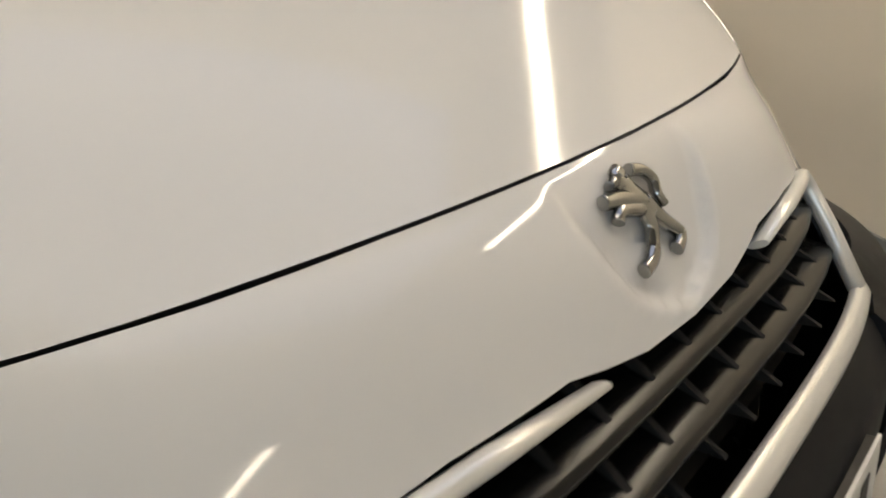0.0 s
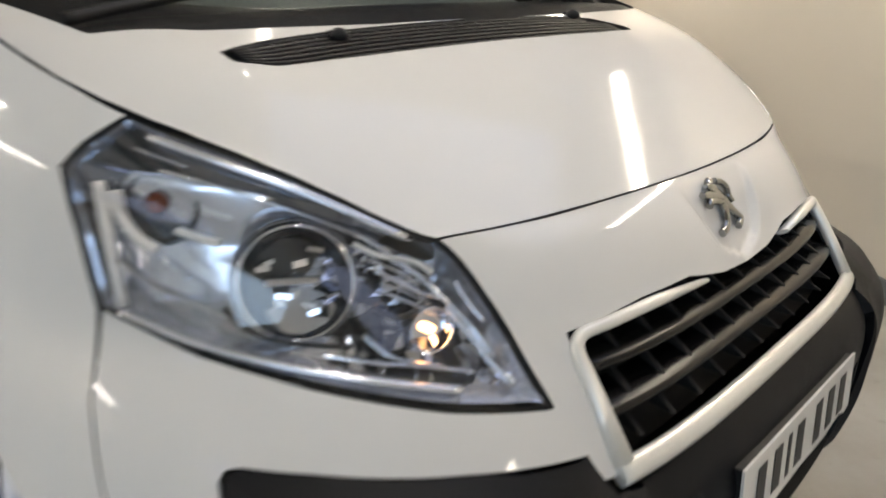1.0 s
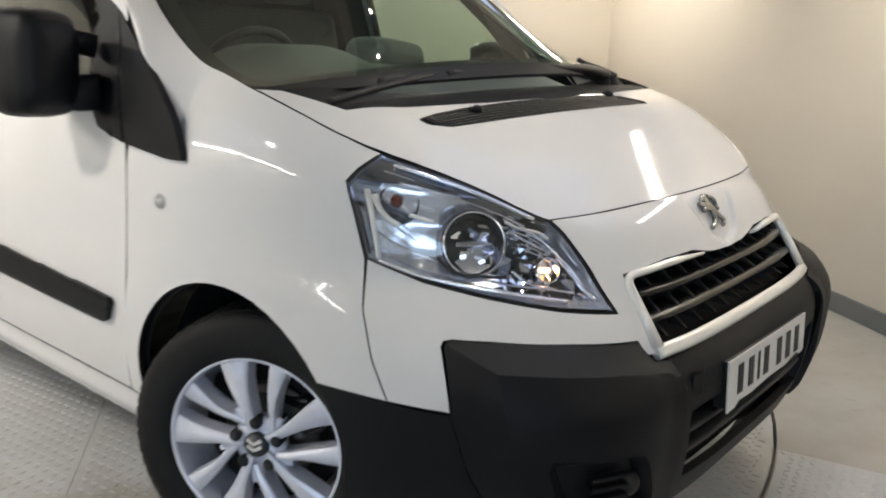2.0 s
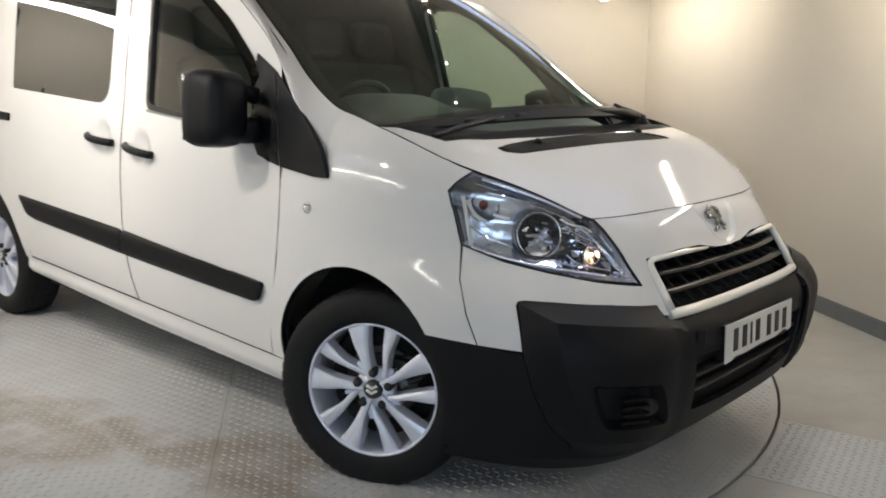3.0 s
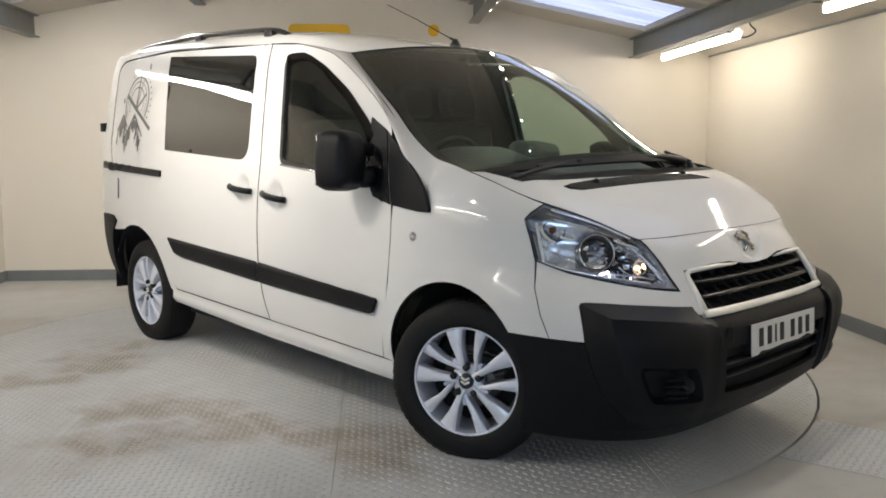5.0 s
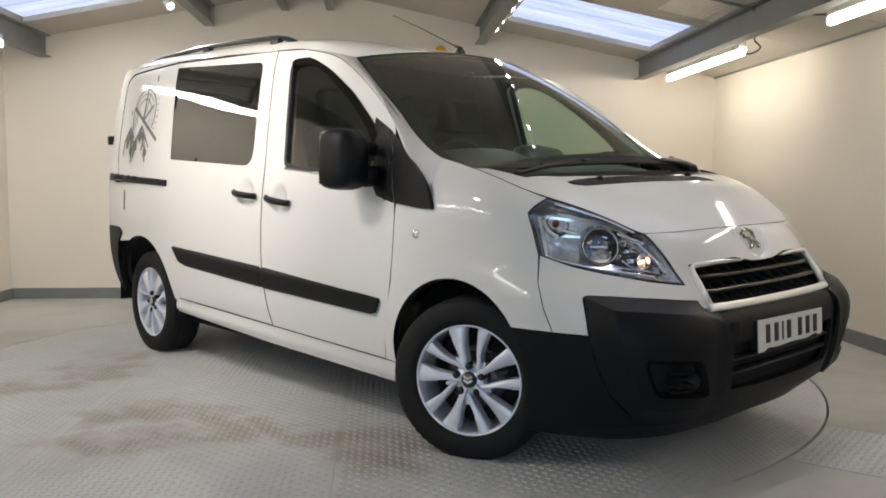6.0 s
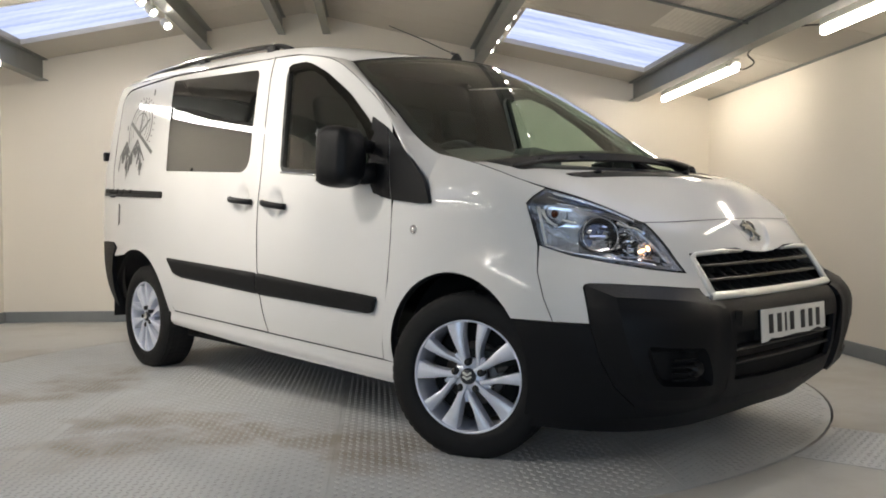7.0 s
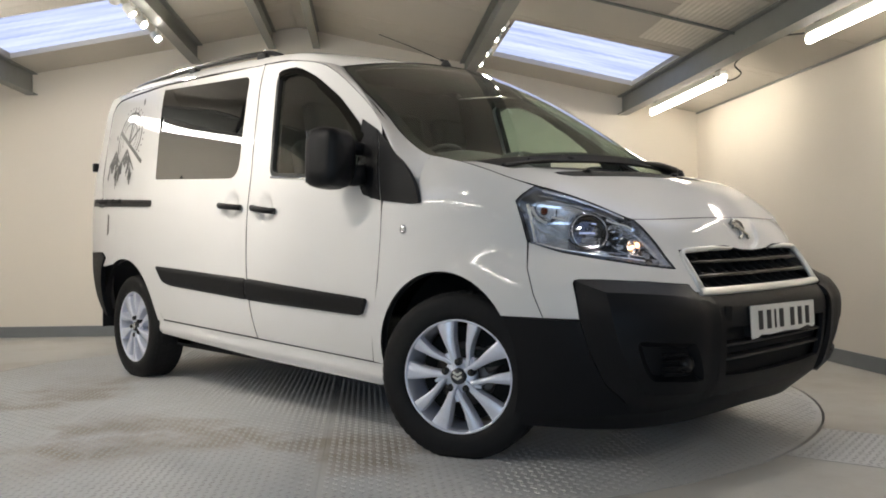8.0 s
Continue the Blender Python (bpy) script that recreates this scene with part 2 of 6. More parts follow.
def box(x0, y0, z0, x1, y1, z1, bevel=0.0, seg=2):
    bm = bmesh.new()
    bmesh.ops.create_cube(bm, size=1)
    for v in bm.verts:
        v.co = ((x0 + x1) / 2 + v.co.x * (x1 - x0), (y0 + y1) / 2 + v.co.y * (y1 - y0), (z0 + z1) / 2 + v.co.z * (z1 - z0))
    if bevel:
        bmesh.ops.bevel(bm, geom=list(bm.edges), offset=bevel, segments=seg, affect="EDGES", profile=0.5)
        for f in bm.faces:
            f.smooth = f.calc_area() < 0.2 * max(g.calc_area() for g in bm.faces)
    return bm


def tube(path, r, sides=10, closed=False, flat=1.0):
    """A round bar along points."""
    bm = bmesh.new()
    pts = [Vector(p) for p in path]
    n = len(pts)
    rings = []
    up = Vector((0, 0, 1))
    for i, p in enumerate(pts):
        a, b = pts[(i - 1) % n if closed else max(i - 1, 0)], pts[(i + 1) % n if closed else min(i + 1, n - 1)]
        d = (b - a).normalized()
        s = d.cross(up)
        if s.length < 1e-3:
            s = d.cross(Vector((1, 0, 0)))
        s.normalize()
        w = s.cross(d)
        rr = r(i / max(1, n - 1)) if callable(r) else r
        rings.append([bm.verts.new(p + s * math.cos(k) * rr + w * math.sin(k) * rr * flat) for k in (2 * math.pi * j / sides for j in range(sides))])
    for i in range(n if closed else n - 1):
        for j in range(sides):
            f = bm.faces.new((rings[i][j], rings[i][(j + 1) % sides], rings[(i + 1) % n][(j + 1) % sides], rings[(i + 1) % n][j]))
            f.smooth = True
    if not closed:
        bm.faces.new(rings[0][::-1])
        bm.faces.new(rings[-1])
    bmesh.ops.recalc_face_normals(bm, faces=bm.faces)
    return bm


def lathe(profile, sides=48, axis="Y", closed=False):
    """A body turned about an axis; profile of (radius, along)."""
    bm = bmesh.new()
    rings = []
    for r, h in profile:
        ring_ = []
        for j in range(sides):
            a = 2 * math.pi * j / sides
            c = {"Y": (r * math.cos(a), h, r * math.sin(a)), "Z": (r * math.cos(a), r * math.sin(a), h), "X": (h, r * math.cos(a), r * math.sin(a))}[axis]
            ring_.append(bm.verts.new(c))
        rings.append(ring_)
    m = len(rings)
    for i in range(m if closed else m - 1):
        for j in range(sides):
            f = bm.faces.new((rings[i][j], rings[i][(j + 1) % sides], rings[(i + 1) % m][(j + 1) % sides], rings[(i + 1) % m][j]))
            f.smooth = True
    if not closed:
        for ring_ in (rings[0], rings[-1]):
            try:
                bm.faces.new(ring_)
            except ValueError:
                pass
    bmesh.ops.recalc_face_normals(bm, faces=bm.faces)
    return bm


def moved(bm, m):
    bmesh.ops.transform(bm, matrix=m, verts=bm.verts)
    return bm


def joined(*parts):
    out = bmesh.new()
    for b in parts:
        me = bpy.data.meshes.new("tmp")
        b.to_mesh(me)
        b.free()
        out.from_mesh(me)
        bpy.data.meshes.remove(me)
    return out


def slab(outline, z0, z1, bevel=0.0):
    """A flat plate from an outline in x, y."""
    bm = bmesh.new()
    a = [bm.verts.new((x, y, z0)) for x, y in outline]
    b = [bm.verts.new((x, y, z1)) for x, y in outline]
    n = len(outline)
    for i in range(n):
        bm.faces.new((a[i], a[(i + 1) % n], b[(i + 1) % n], b[i]))
    bm.faces.new(a[::-1])
    bm.faces.new(b)
    bmesh.ops.recalc_face_normals(bm, faces=bm.faces)
    if bevel:
        bmesh.ops.bevel(bm, geom=list(bm.edges), offset=bevel, segments=2, affect="EDGES", profile=0.5)
    return bm


def rounded(pts, r, n=6):
    """An outline with its corners rounded; r one radius or one per corner."""
    out = []
    k = len(pts)
    for i, p in enumerate(pts):
        ri = r[i] if isinstance(r, (list, tuple)) else r
        p, a, b = Vector(p), Vector(pts[i - 1]), Vector(pts[(i + 1) % k])
        da, db = (a - p), (b - p)
        c = min(ri, da.length * 0.48, db.length * 0.48)
        if c < 1e-4:
            out.append(tuple(p))
            continue
        p0, p2 = p + da.normalized() * c, p + db.normalized() * c
        for j in range(n + 1):
            t = j / n
            q = p0 * (1 - t) ** 2 + p * 2 * t * (1 - t) + p2 * t * t
            out.append(tuple(q))
    return out


def smooth_line(pts, n=8):
    """A smooth curve through points (Catmull-Rom)."""
    out = []
    for i in range(len(pts) - 1):
        p = [Vector(pts[max(0, min(len(pts) - 1, i + d))]) for d in (-1, 0, 1, 2)]
        for j in range(n):
            t = j / n
            out.append(tuple(0.5 * (2 * p[1] + (p[2] - p[0]) * t + (2 * p[0] - 5 * p[1] + 4 * p[2] - p[3]) * t * t + (3 * p[1] - p[0] - 3 * p[2] + p[3]) * t ** 3)))
    out.append(tuple(pts[-1]))
    return out


def dense(loop, step):
    out = []
    for i, p in enumerate(loop):
        q = loop[(i + 1) % len(loop)]
        d = math.hypot(q[0] - p[0], q[1] - p[1])
        k = max(1, int(math.ceil(d / step)))
        out += [(p[0] + (q[0] - p[0]) * j / k, p[1] + (q[1] - p[1]) * j / k) for j in range(k)]
    return [p for i, p in enumerate(out) if math.hypot(p[0] - out[i - 1][0], p[1] - out[i - 1][1]) > 1e-5]


def area2(loop):
    return sum(a[0] * b[1] - b[0] * a[1] for a, b in zip(loop, loop[1:] + loop[:1]))


def inset_loop(loop, d):
    """An outline moved inwards by d."""
    s = 1 if area2(loop) > 0 else -1
    out = []
    n = len(loop)
    for i, p in enumerate(loop):
        a, b = loop[i - 1], loop[(i + 1) % n]
        ex, ey = b[0] - a[0], b[1] - a[1]
        k = math.hypot(ex, ey) or 1
        out.append((p[0] - s * ey / k * d, p[1] + s * ex / k * d))
    return out


def inside(px, py, loop):
    lx, ly = np.array([p[0] for p in loop]), np.array([p[1] for p in loop])
    mx, my = np.roll(lx, -1), np.roll(ly, -1)
    hit = np.zeros(len(px), bool)
    for x0, y0, x1, y1 in zip(lx, ly, mx, my):
        if y0 != y1:
            c = ((y0 > py) != (y1 > py)) & (px < (x1 - x0) * (py - y0) / (y1 - y0) + x0)
            hit ^= c
    return hit


def panel(outline, f, step=0.03, gap=0.003, fold=0.014, holes=(), unit=(1, 1), lift=0.0, centre=(-1.5, 0, 0.6), hole_fold=True, creases=()):
    """A sheet-metal panel: an outline in two parameters laid onto the skin f, with its rim folded inwards and sharp along its creases."""
    loops = []
    for i, lp in enumerate([outline, *holes]):
        lp = dense([(u * unit[0], v * unit[1]) for u, v in lp], step)
        loops.append(inset_loop(lp, gap if i == 0 else -0.0))
    xs, ys = [p[0] for p in loops[0]], [p[1] for p in loops[0]]
    gx, gy = np.meshgrid(np.arange(min(xs), max(xs), step), np.arange(min(ys), max(ys), step))
    gx, gy = gx.ravel(), gy.ravel()
    keep = inside(gx, gy, loops[0])
    for lp in loops[1:]:
        keep &= ~inside(gx, gy, lp)
    folds = [[(u * unit[0], v * unit[1]) for u, v in ln] for ln in creases]
    for lp in loops + folds:
        for x, y in lp:
            keep &= (gx - x) ** 2 + (gy - y) ** 2 > (0.45 * step) ** 2
    verts, edges = [], []
    for lp in loops:
        b = len(verts)
        verts += [Vector(p) for p in lp]
        edges += [(b + i, b + (i + 1) % len(lp)) for i in range(len(lp))]
    for ln in folds:
        b = len(verts)
        verts += [Vector(p) for p in ln]
        edges += [(b + i, b + i + 1) for i in range(len(ln) - 1)]
    verts += [Vector((float(x), float(y))) for x, y in zip(gx[keep], gy[keep])]
    vo, _, fo, *_ = geometry.delaunay_2d_cdt(verts, edges, [], 0, 1e-6)
    cx = np.array([sum(vo[i].x for i in t) / 3 for t in fo])
    cy = np.array([sum(vo[i].y for i in t) / 3 for t in fo])
    ok = inside(cx, cy, loops[0])
    for lp in loops[1:]:
        ok &= ~inside(cx, cy, lp)
    bm = bmesh.new()
    bv = [bm.verts.new(f(p.x / unit[0], p.y / unit[1])) for p in vo]
    for t, good in zip(fo, ok):
        if good:
            try:
                bm.faces.new([bv[i] for i in t]).smooth = True
            except ValueError:
                pass
    for v in [v for v in bm.verts if not v.link_faces]:
        bm.verts.remove(v)
    bm.normal_update()
    c = Vector(centre)
    if sum(g.normal.dot(g.calc_center_median() - c) * g.calc_area() for g in bm.faces) < 0:
        bmesh.ops.reverse_faces(bm, faces=bm.faces)
        bm.normal_update()
    if creases:
        for e in bm.edges:
            if len(e.link_faces) == 2 and e.calc_face_angle(0) > 0.22:
                e.smooth = False
    nor = {v: v.normal.copy() for v in bm.verts}
    if lift:
        for v in bm.verts:
            v.co += nor[v] * lift
    if fold:
        rim = [e for e in bm.edges if len(e.link_faces) == 1]
        base = {}
        for e in rim:
            e.smooth = False
            for v in e.verts:
                base[v] = nor[v]
        made = {v: bm.verts.new(v.co - n * fold) for v, n in base.items()}
        for e in rim:
            a, b = e.verts
            lp = e.link_loops[0]
            if lp.vert is not a:
                a, b = b, a
            bm.faces.new((b, a, made[a], made[b])).material_index = 1
    return bm


def mirrored(ob, parent, label=""):
    """The same part on the other side of the van."""
    me = ob.data.copy()
    bm = bmesh.new()
    bm.from_mesh(me)
    for v in bm.verts:
        v.co.y = -v.co.y
    bmesh.ops.reverse_faces(bm, faces=bm.faces)
    bm.to_mesh(me)
    bm.free()
    o = new(ob.name.split(".")[0], me)
    o.parent = parent
    if label or "label" in ob:
        o["label"] = label or ob["label"]
    return o


def sheet(f, nu, nv, smooth=True):
    """A grid of f(u, v), u and v from 0 to 1."""
    bm = bmesh.new()
    g = [[bm.verts.new(f(i / nu, j / nv)) for j in range(nv + 1)] for i in range(nu + 1)]
    for i in range(nu):
        for j in range(nv):
            bm.faces.new((g[i][j], g[i + 1][j], g[i + 1][j + 1], g[i][j + 1])).smooth = smooth
    bm.normal_update()
    return bm


def outward(bm, centre=(-1.5, 0, 0.6)):
    c = Vector(centre)
    bm.normal_update()
    if sum(g.normal.dot(g.calc_center_median() - c) * g.calc_area() for g in bm.faces) < 0:
        bmesh.ops.reverse_faces(bm, faces=bm.faces)
        bm.normal_update()
    return bm


# ---- shape of the van's skin: x ahead, y to its left, z up, origin under the front axle ----
def table(xs, ys, x):
    """Smooth curve through a few knots."""
    n = len(xs)
    if x <= xs[0]:
        return ys[0]
    if x >= xs[-1]:
        return ys[-1]
    i = 0
    while x > xs[i + 1]:
        i += 1
    h = xs[i + 1] - xs[i]
    t = (x - xs[i]) / h
    d = (ys[i + 1] - ys[i]) / h
    m0 = d if i == 0 else 0.5 * (d + (ys[i] - ys[i - 1]) / (xs[i] - xs[i - 1]))
    m1 = d if i == n - 2 else 0.5 * (d + (ys[i + 2] - ys[i + 1]) / (xs[i + 2] - xs[i + 1]))
    return ((1 + 2 * t) * (1 - t) ** 2 * ys[i] + t * (1 - t) ** 2 * h * m0
            + t * t * (3 - 2 * t) * ys[i + 1] + t * t * (t - 1) * h * m1)


SIDE_Z = (0.16, 0.24, 0.32, 0.45, 0.60, 0.80, 0.95, 1.06, 1.15, 1.25, 1.50, 1.76, 1.83, 1.88)
SIDE_W = (0.83, 0.86, 0.89, 0.925, 0.942, 0.948, 0.947, 0.940, 0.926, 0.906, 0.858, 0.795, 0.760, 0.700)
NOSE_Z = (0.18, 0.30, 0.40, 0.50, 0.60, 0.635, 0.66, 0.72, 0.80, 0.85, 0.90, 0.96)
NOSE_X = (0.79, 0.855, 0.885, 0.895, 0.890, 0.868, 0.845, 0.813, 0.778, 0.753, 0.725, 0.68)
BELT_X = -0.5          # where the flat side ends and the rounded front begins


def side_w(x, z):
    """Half width of the body at x (behind the front door's hinge) and height z."""
    if x < -1.6 and z > 1.0:      # windows and gutter climb towards the rear
        z -= 0.055 * (-1.6 - x) * min(1.0, (z - 1.0) / 0.3)
    w = table(SIDE_Z, SIDE_W, z)
    if x < -3.0:
        w -= 0.066 * ((-3.0 - x) / 0.7) ** 2
    if x > -1.3 and z > 1.2:      # the cabin narrows towards the windscreen
        w -= 0.05 * ((x + 1.3) / 0.8) ** 2 * min(1.0, (z - 1.2) / 0.4)
    return w


def bonnet_z(x, q):
    """Height of the bonnet: a mild crown as far as a soft crease, then a steeper flank."""
    q = abs(q)
    c = table((-0.4, -0.2, 0.0, 0.2, 0.38, 0.5, 0.6, 0.70, 0.76), (1.265, 1.236, 1.199, 1.152, 1.1045, 1.049, 0.9875, 0.92, 0.879), x)
    crown = table((-0.3, 0.1, 0.33, 0.63, 0.75), (0.020, 0.018, 0.040, 0.150, 0.205), x)
    flank_k = table((-0.3, 0.1, 0.33, 0.63, 0.75), (0.12, 0.18, 0.317, 0.03, 0.0), x)
    e = (q - table((0.0, 0.35, 0.66), (0.70, 0.655, 0.57), x)) / 0.022
    return c - crown * (q / 0.85) ** 2 - flank_k * 0.022 * (math.log1p(math.exp(e)) if e < 30 else e)


def seam(phi):
    """The bonnet's outer edge at the bearing phi (degrees) from (BELT_X, 0)."""
    a = abs(phi)
    r = table((0, 6, 12, 17, 20, 23, 26.2, 26.9, 27.6, 34, 43.2, 58.5, 70, 90), (1.181, 1.1835, 1.191, 1.202, 1.211, 1.221, 1.233, 1.2365, 1.2345, 1.1905, 1.126, 0.975, 0.85, 0.82), a)
    x, q = BELT_X + r * math.cos(math.radians(a)), r * math.sin(math.radians(a))
    return x, q, bonnet_z(x, q)


def ring(phi, z):
    """The skin at bearing phi (degrees) and height z, without the shoulder."""
    a = math.radians(abs(phi))
    m = table((0.3, 0.6, 0.68, 0.74, 0.8, 0.91, 1.0), (4.0, 4.0, 3.9, 3.5, 3.05, 3.0, 3.2), z)
    nx, w = table(NOSE_Z, NOSE_X, z) - BELT_X, table(SIDE_Z, SIDE_W, z)
    r = ((abs(math.cos(a)) / nx) ** m + (math.sin(a) / w) ** m) ** (-1 / m)
    return BELT_X + r * math.cos(a), r * math.sin(a)


SHOULDER = 0.2


def belt(phi, v):
    """The rounded front: bearing phi (right side positive) and height v; the last 0.2 of v rolls over the shoulder to the bonnet's edge."""
    s = 1 if phi >= 0 else -1
    v0 = table((0, 18, 27, 45, 90), (0.845, 0.84, 0.82, 0.93, 0.97), abs(phi))
    if v <= v0:
        x, q = ring(phi, v)
        return (x, -s * q, v)
    x0, q0 = ring(phi, v0)
    x1, q1 = ring(phi, v0 - 0.02)
    sx, sq, sz = seam(phi)
    k = table((0, 18, 27, 40, 90), (0.87, 0.87, 0.70, 0.55, 0.55), abs(phi)) * (sz - v0) / 0.02
    cx, cq, cz = x0 + k * (x0 - x1), q0 + k * (q0 - q1), v0 + k * 0.02
    t = min(1.0, (v - v0) / SHOULDER)
    a, b, c = (1 - t) ** 2, 2 * t * (1 - t), t * t
    return (a * x0 + b * cx + c * sx, -s * (a * q0 + b * cq + c * sq), a * v0 + b * cz + c * sz)


def screen_edge(t):
    """The windscreen's side edge, t from its foot (0) to its head (1)."""
    k = (0, 0.12, 0.5, 1)
    return table(k, (-0.03, -0.24, -0.60, -1.01), t), table(k, (0.81, 0.80, 0.745, 0.672), t), table(k, (1.155, 1.205, 1.44, 1.718), t)


def screen(f, t):
    """The windscreen: f across from -1 (left) to 1 (right), t up from 0 to 1."""
    ex, eq, ez = screen_edge(t)
    bow = 4 * t * (1 - t) * 0.034
    cx, cz = 0.12 - 0.98 * t + bow, 1.21 + 0.565 * t + bow
    a = abs(f)
    return (cx + (ex - cx) * a ** 2.2, -f * eq, cz + (ez - cz) * a ** 2.2)


def edge_z(x):
    """Height of the gutter line between side and roof."""
    return table((-3.8, -2.7, -1.54, -1.26, -1.01), (1.885, 1.86, 1.80, 1.775, 1.718), x)


def edge_q(x):
    x = min(x, -1.01)
    if x < -1.264:
        return side_w(x, edge_z(x))
    return side_w(-1.264, edge_z(-1.264)) + (0.672 - side_w(-1.264, edge_z(-1.264))) * (x + 1.264) / 0.254


def roof(x, f):
    """The roof at x and at the fraction f of its half width."""
    c = table((-3.84, -3.78, -3.65, -3.4, -2.7, -2.0, -1.54, -1.26, -1.0, -0.86), (1.86, 1.91, 1.945, 1.96, 1.955, 1.93, 1.895, 1.855, 1.805, 1.775), x)
    e, w = edge_z(x), edge_q(x)
    return (x, -f * w, e + (c - e) * max(0.0, 1 - abs(f) ** 2.6) ** (1 / 2.6))


# ---- the showroom: u along the gable wall, v away from it, z up ----
ROOM = Matrix.Translation((-2.09, 4.47, 0)) @ Matrix.Rotation(radians(-128), 4, "Z")
WIDE, DEEP, RIDGE = 6.74, 11.5, 3.92


def slope(u):
    """Height of the ceiling."""
    return 2.135 + 0.2 * u if u < RIDGE else 2.919 - 0.195 * (u - RIDGE)


def fixed(name, bm, mat, label, category=""):
    o = part(name, bm, mat, None)
    o.matrix_basis = ROOM
    return tagged(o, label, category or name.replace("_", " "), kind="structure")


TURN_C = ROOM.inverted() @ Vector((-1.69, -0.06, 0))
TURN_R = 2.54
# floor slab with a round pit for the turntable
ring_n = 96
bm = bmesh.new()
inner = [(TURN_C.x + (TURN_R + 0.012) * math.cos(2 * math.pi * i / ring_n), TURN_C.y + (TURN_R + 0.012) * math.sin(2 * math.pi * i / ring_n)) for i in range(ring_n)]
outer = []
for x, y in inner:
    dx, dy = x - TURN_C.x, y - TURN_C.y
    k = min([(WIDE + 0.2 - TURN_C.x) / dx if dx > 1e-9 else 1e9, (-0.2 - TURN_C.x) / dx if dx < -1e-9 else 1e9, (DEEP + 0.2 - TURN_C.y) / dy if dy > 1e-9 else 1e9, (-0.2 - TURN_C.y) / dy if dy < -1e-9 else 1e9])
    outer.append((TURN_C.x + dx * k, TURN_C.y + dy * k))
vi = [bm.verts.new((x, y, 0)) for x, y in inner]
vo_ = [bm.verts.new((x, y, 0)) for x, y in outer]
vd = [bm.verts.new((x, y, -0.08)) for x, y in inner]
for i in range(ring_n):
    j = (i + 1) % ring_n
    bm.faces.new((vi[i], vo_[i], vo_[j], vi[j]))
    bm.faces.new((vi[j], vd[j], vd[i], vi[i]))
bm.faces.new(vd)
corners = [(-0.2, -0.2), (WIDE + 0.2, -0.2), (WIDE + 0.2, DEEP + 0.2), (-0.2, DEEP + 0.2)]
for cxy in corners:
    near_two = sorted(range(ring_n), key=lambda i: math.hypot(outer[i][0] - cxy[0], outer[i][1] - cxy[1]))
    a = near_two[0]
    b = a + 1 if abs(outer[(a + 1) % ring_n][0] - outer[a][0]) > 1e-6 and abs(outer[(a + 1) % ring_n][1] - outer[a][1]) > 1e-6 else a - 1
    try:
        bm.faces.new((vo_[a], vo_[b % ring_n], bm.verts.new((*cxy, 0))))
    except ValueError:
        pass
bmesh.ops.recalc_face_normals(bm, faces=bm.faces)
for f in bm.faces:
    if f.normal.z < -0.5 and f.calc_center_median().z > -0.01:
        f.normal_flip()
fixed("floor", bm, FLOOR, "grey-green painted concrete floor with brown dirt", "floor")

# the turntable's steel sheets
turn = thing("turntable", "round grey tread-plate vehicle turntable set flush in the floor", "turntable", at=ROOM)
disc_pts = [(TURN_C.x + TURN_R * math.cos(2 * math.pi * i / 96), TURN_C.y + TURN_R * math.sin(2 * math.pi * i / 96)) for i in range(96)]


def clipped(pts, axis, lo, hi):
    for bound, sign in ((lo, 1), (hi, -1)):
        out = []
        for i, p in enumerate(pts):
            q = pts[(i + 1) % len(pts)]
            a, b = sign * (p[axis] - bound), sign * (q[axis] - bound)
            if a >= 0:
                out.append(p)
            if a * b < 0:
                t = a / (a - b)
                out.append((p[0] + (q[0] - p[0]) * t, p[1] + (q[1] - p[1]) * t))
        pts = out
    return pts


SEAMS = [3.45 - 2.5, 3.45 - 1.25, 3.45, 3.45 + 1.25, 3.45 + 2.5]
for a, b in zip([SEAMS[0] - 1.25] + SEAMS, SEAMS + [SEAMS[-1] + 1.25]):
    for c, d in ((TURN_C.y - 3, TURN_C.y - 0.35), (TURN_C.y - 0.35, TURN_C.y + 3)):
        pts = clipped(clipped(disc_pts, 0, a + 0.0008, b - 0.0008), 1, c + 0.0008, d - 0.0008)
        if len(pts) > 2 and abs(area2(pts)) > 0.05:
            part("steel_sheet", slab(pts, -0.02, 0.0), TREAD, turn)
# raised lozenges of the tread plate
vs, fs = [], []
p_ = 0.031
for i in range(int(2 * TURN_R / p_) + 1):
    for j in range(int(2 * TURN_R / p_) + 1):
        x, y = TURN_C.x - TURN_R + i * p_, TURN_C.y - TURN_R + j * p_
        if (x - TURN_C.x) ** 2 + (y - TURN_C.y) ** 2 > (TURN_R - 0.03) ** 2 or min(abs(x - s) for s in SEAMS) < 0.014:
            continue
        flip = 1 if (i + j + int((x - 0.95) // 1.25)) % 2 else -1
        a, b, h = 0.014, 0.0045, 0.0022
        ca, sa = 0.7071, 0.7071 * flip
        k = len(vs)
        for ex, ey, hz in ((-a, 0, 0), (0, -b, 0), (a, 0, 0), (0, b, 0), (-a * 0.6, 0, h), (0, -b * 0.55, h), (a * 0.6, 0, h), (0, b * 0.55, h)):
            vs.append((x + ex * ca - ey * sa, y + ex * sa + ey * ca, hz))
        fs += [(k, k + 1, k + 5, k + 4), (k + 1, k + 2, k + 6, k + 5), (k + 2, k + 3, k + 7, k + 6), (k + 3, k, k + 4, k + 7), (k + 4, k + 5, k + 6, k + 7)]
me = bpy.data.meshes.new("tread_pattern")
me.from_pydata(vs, [], fs)
me.materials.append(BARS)
ob = new("tread_pattern", me)
ob.parent = turn
tagged(ob, "small raised tread bars", kind="stuff")


